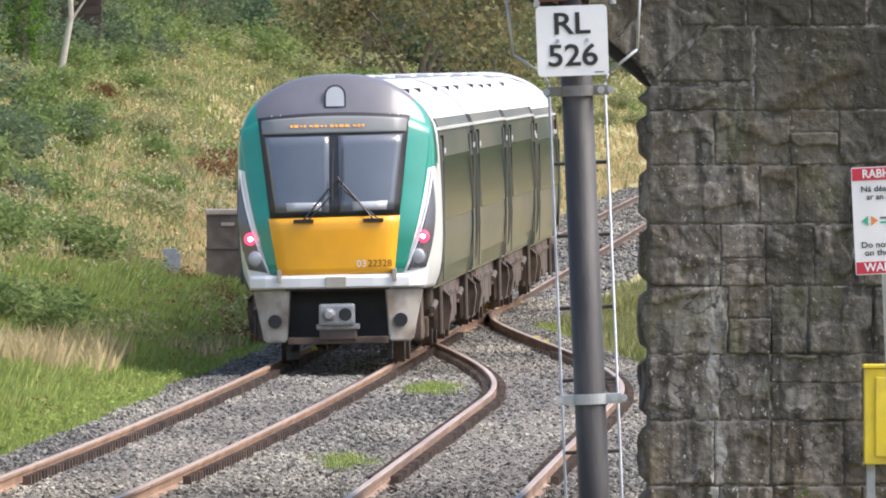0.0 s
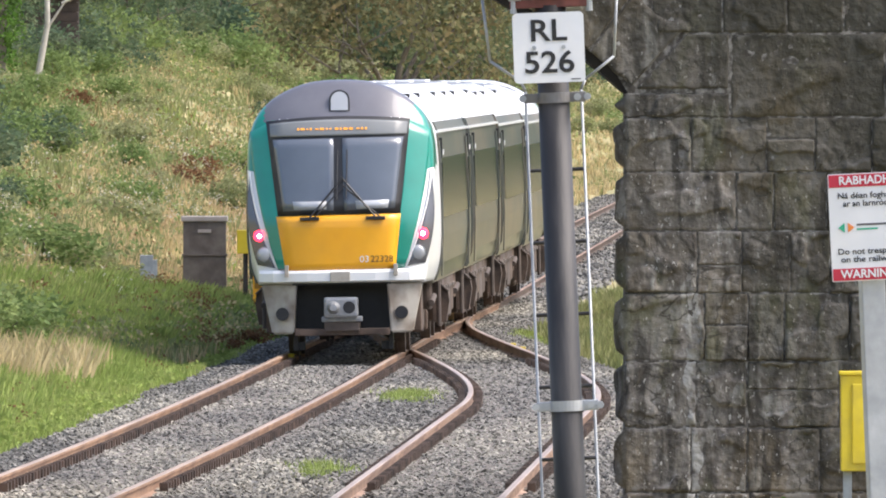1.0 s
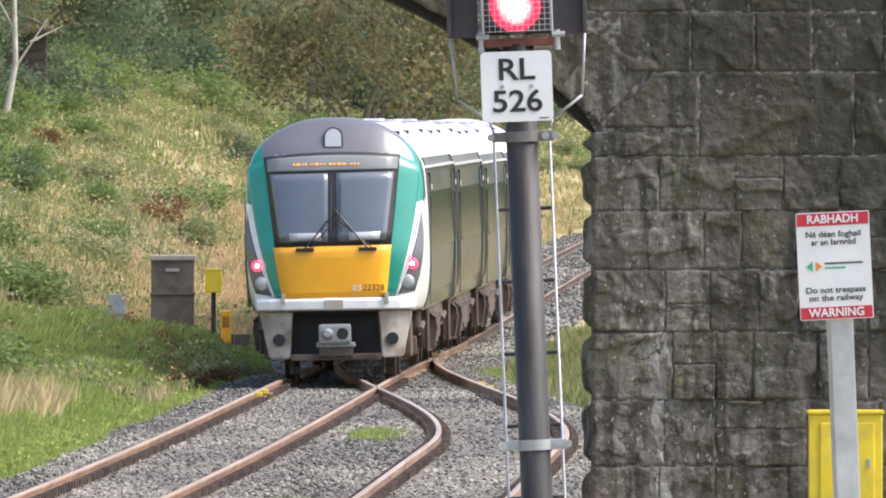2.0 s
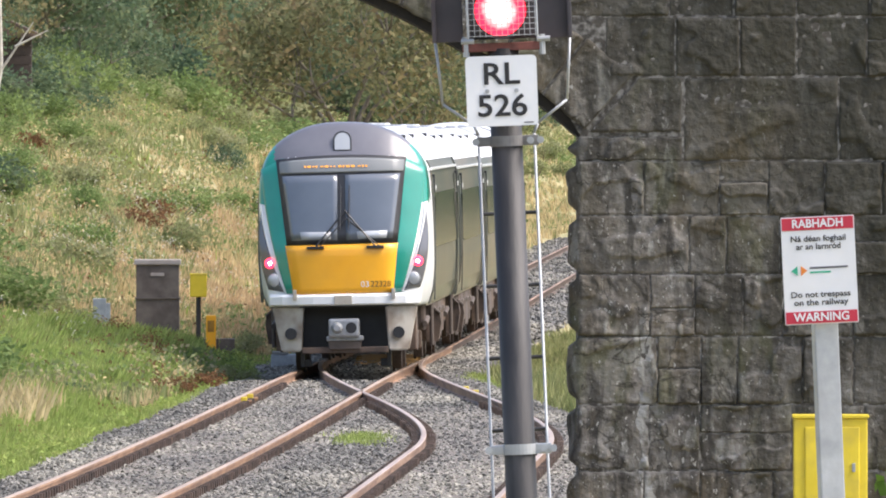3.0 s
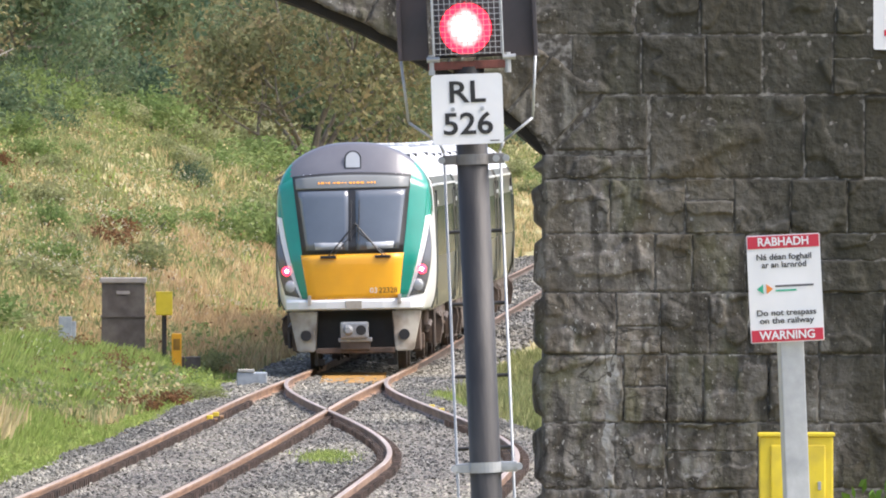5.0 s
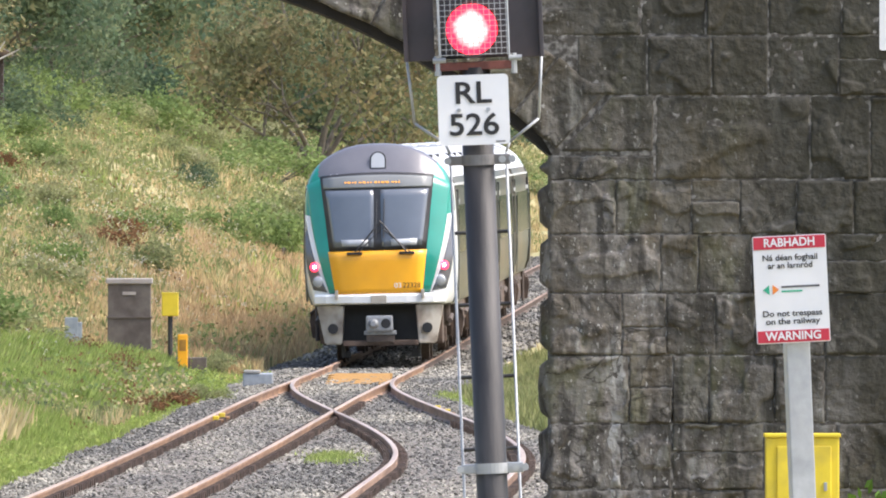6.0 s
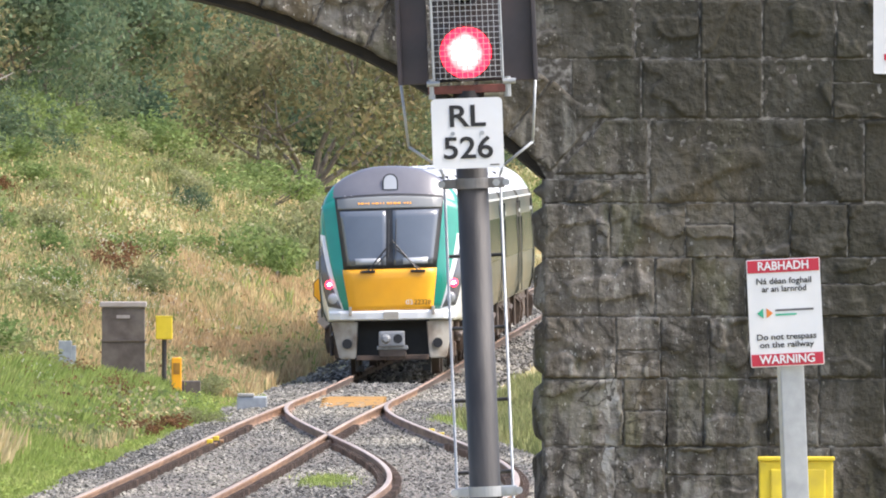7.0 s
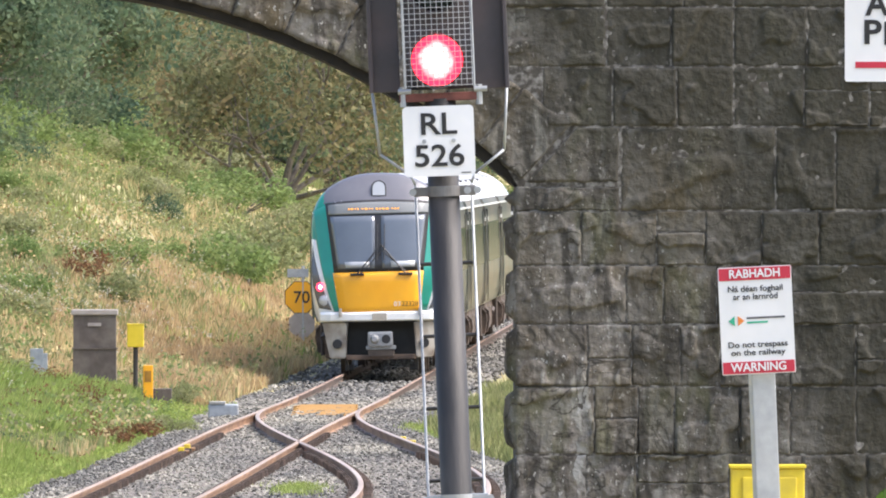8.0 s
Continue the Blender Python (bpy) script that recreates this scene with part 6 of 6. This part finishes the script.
    # loose leaves of low weeds that break up the grass
    for name, mat, label, n, seed, size in (("bank_weeds", LEAF_WEED, "low olive weeds among the bank grass", 30000, 51, 0.05), ("green_bank_weeds", LEAF_BUSH, "low green weeds on the bank", 24000, 52, 0.05),
                                            ("brown_bank_weeds", BRACKEN, "brown withered stalks among the bank grass", 9000, 53, 0.04), ("straw_bank_weeds", GRASS_DRY, "straw coloured seed heads on the bank", 22000, 54, 0.04)):
        rng = np.random.default_rng(seed)
        pts = []
        for _ in range(n):
            p = bank_green(rng)
            if p and patchy(p[0], p[1], seed * 1.0, 0.2) > -0.02 and not (338 < p[1] < 374 and line_x(p[1]) - p[0] < 6.6):
                pts.append((p[0], p[1], ground_z(p[0], p[1]) + 0.15 + 0.4 * rng.random()))
        quad, faces = leaf_cloud(rng, pts, [0.12] * len(pts), len(pts) * 2, size)
        scatter_mesh(name, quad.tolist(), faces.tolist(), mat, label, "weeds")

    for name, mat, label, n, seed, where, lift in (("verge_weeds", GRASS_GREEN, "leafy green weeds on the verge", 16000, 61, verge, 0.32), ("mound_weeds", LEAF_WEED, "olive weeds among the tall grass", 5000, 62, mound, 0.45),
                                                   ("mound_dock_heads", BRACKEN, "rusty dock seed heads", 700, 63, mound, 0.5)):
        rng = np.random.default_rng(seed)
        pts = []
        for _ in range(n):
            p = where(rng)
            if patchy(p[0], p[1], seed * 1.0, 0.3) > 0:
                pts.append((p[0], p[1], ground_z(p[0], p[1]) + lift * p[2] * (0.3 + 0.8 * rng.random())))
        quad, faces = leaf_cloud(rng, pts, [0.09] * len(pts), len(pts) * 3, 0.035)
        scatter_mesh(name, quad.tolist(), faces.tolist(), mat, label, "weeds")

    # lush rounded tussocks over the mound and along the verge, brown with dock on top
    def near_verge(rng):
        y = 236 + 84 * rng.random()
        u = 2.6 + 2.8 * rng.random()
        return line_x(y) - u, y, 0.4 + 0.5 * patchy(line_x(y) - u, y, 27.0)
    for name, mat, label, n, seed, where, leaves, tall in (("heap_tussocks", GRASS_GREEN, "lush yellow-green tussocks on a mound", 190, 71, mound, 260, 0.32),
                                                           ("heap_brambles", LEAF_BUSH, "green brambles among the tussocks", 90, 72, mound, 150, 0.36),
                                                           ("heap_docks", BRACKEN, "rust brown docks on the mound", 22, 73, mound, 260, 0.46),
                                                           ("verge_tussocks", GRASS_GREEN, "rounded bright tussocks on the verge", 120, 74, near_verge, 150, 0.26),
                                                           ("verge_docks", BRACKEN, "brown docks scattered on the verge", 26, 75, near_verge, 90, 0.34)):
        rng = np.random.default_rng(seed)
        pts, sizes = [], []
        for _ in range(n):
            p = where(rng)
            r = 0.15 + 0.16 * rng.random()
            for k in range(3):
                pts.append((p[0] + 0.22 * rng.normal(), p[1] + 0.5 * rng.normal(), ground_z(p[0], p[1]) + tall * p[2] * (0.4 + 0.6 * rng.random())))
                sizes.append(r)
        quad, faces = leaf_cloud(rng, pts, sizes, n * leaves, 0.027)
        scatter_mesh(name, quad.tolist(), faces.tolist(), mat, label, "weeds")

    # tufts between the rails
    def weeds(rng):
        sp = ((-1.28, 271.5), (-1.28, 272.0), (-1.99, 223.5), (0.45, 336.0), (0.75, 331.0), (0.95, 326.0), (0.6, 339.0))
        k = rng.integers(len(sp))
        return sp[k][0] + 0.16 * rng.normal(), sp[k][1] + 2.0 * rng.normal(), 0.5
    grass("track_weeds", GRASS_GREEN, "small green weeds growing in the ballast", 1100, 7, weeds, 0.22, 0.008, 7)

    # pale flower heads among the weeds
    rng = np.random.default_rng(12)
    pts = []
    for _ in range(5200):
        a = -0.030 + 0.022 * rng.random()
        u = 4.2 + 7 * rng.random()
        x, y = away(a, u)
        if patchy(x, y, 31.0) > 0.08 and y > 320 and not (338 < y < 374 and u < 6.6):
            pts.append((x, y, ground_z(x, y) + 0.45 + 0.3 * rng.random()))
    quad, faces = leaf_cloud(rng, pts, [0.06] * len(pts), len(pts) * 2, 0.02)
    scatter_mesh("wildflowers", quad.tolist(), faces.tolist(), FLOWER, "pale seed heads and small white flowers", "flowers")


def make_corner_scene():
    # ivy-clad trunk, a pale birch and an old shed on the top of the bank
    rng = np.random.default_rng(3)
    x, y = -12.35, 497.0
    t = base("ivy_tree", pose(x, y, ground_z(x, y) - 0.2), "tree trunk wrapped in bright green ivy", "tree")
    bm = bmesh.new()
    rod(bm, (0, 0, 0), (0.2, 0, 6.5), 0.22, 10, 0.14)
    part("trunk", bm, BARK, t)
    cs = [(0.03 * k + 0.25 * (rng.random() - 0.5), 0.2 * (rng.random() - 0.5), 0.35 * k + 0.3) for k in range(18)]
    quad, faces = leaf_cloud(rng, cs, [0.38 + 0.2 * rng.random() for _ in cs], 5200, 0.055, 0.9)
    c = new("ivy", cloud_mesh("ivy", quad, faces, IVY))
    c.parent = t
    x = -11.25
    t = base("birch", pose(x, y, ground_z(x, y) - 0.2), "thin pale leaning birch trunk with bare branches", "tree")
    bm = bmesh.new()
    rod(bm, (-0.25, 0, 0), (0.15, 0, 2.2), 0.10, 10, 0.07)
    rod(bm, (0.15, 0, 2.2), (0.1, 0, 5.0), 0.07, 10, 0.04)
    part("trunk", bm, BARK_PALE, t)
    for p, q in (((0.15, 0, 2.1), (0.95, 0, 3.3)), ((0.12, 0, 3.0), (-0.5, 0, 4.2)), ((0.5, 0, 2.7), (1.3, 0, 3.1))):
        bm = bmesh.new()
        rod(bm, p, q, 0.035, 8, 0.012)
        part("branch", bm, BARK_PALE, t)
    x, y = -12.3, 548.0
    s = base("shed", pose(x, y, ground_z(x, y) - 0.3), "old dark brown timber shed behind scrub", "shed")
    for i in range(9):
        bm = bmesh.new()
        box(bm, -0.9, 0.9, 0.0, 0.05, 0.26 * i, 0.26 * i + 0.245, 0.008)
        part("board", bm, SHED, s)
    bm = bmesh.new()
    box(bm, -0.85, 0.85, 0.06, 3.0, 0.0, 2.35)
    part("wall", bm, SHED, s)
    bm = bmesh.new()
    loft(bm, [[(-1.1, yy, 2.3), (1.1, yy, 2.3), (1.1, yy, 2.4), (0, yy, 2.9), (-1.1, yy, 2.4)] for yy in (-0.3, 3.3)])
    bmesh.ops.recalc_face_normals(bm, faces=bm.faces)
    part("roof", bm, UNDER, s)


make_trees()
make_bushes()
make_grass()
make_corner_scene()


# ---------------------------------------------------------------- what moves
def motions():
    for k, car in enumerate((tail_car, *coaches)):
        walk(car, coach_rows(k * (CAR + 0.02)))
    turned = [(t, m @ pose(0, CAR, 0, 0, 0, 180)) for t, m in coach_rows(3 * (CAR + 0.02))]
    walk(lead_car, turned)


motions()
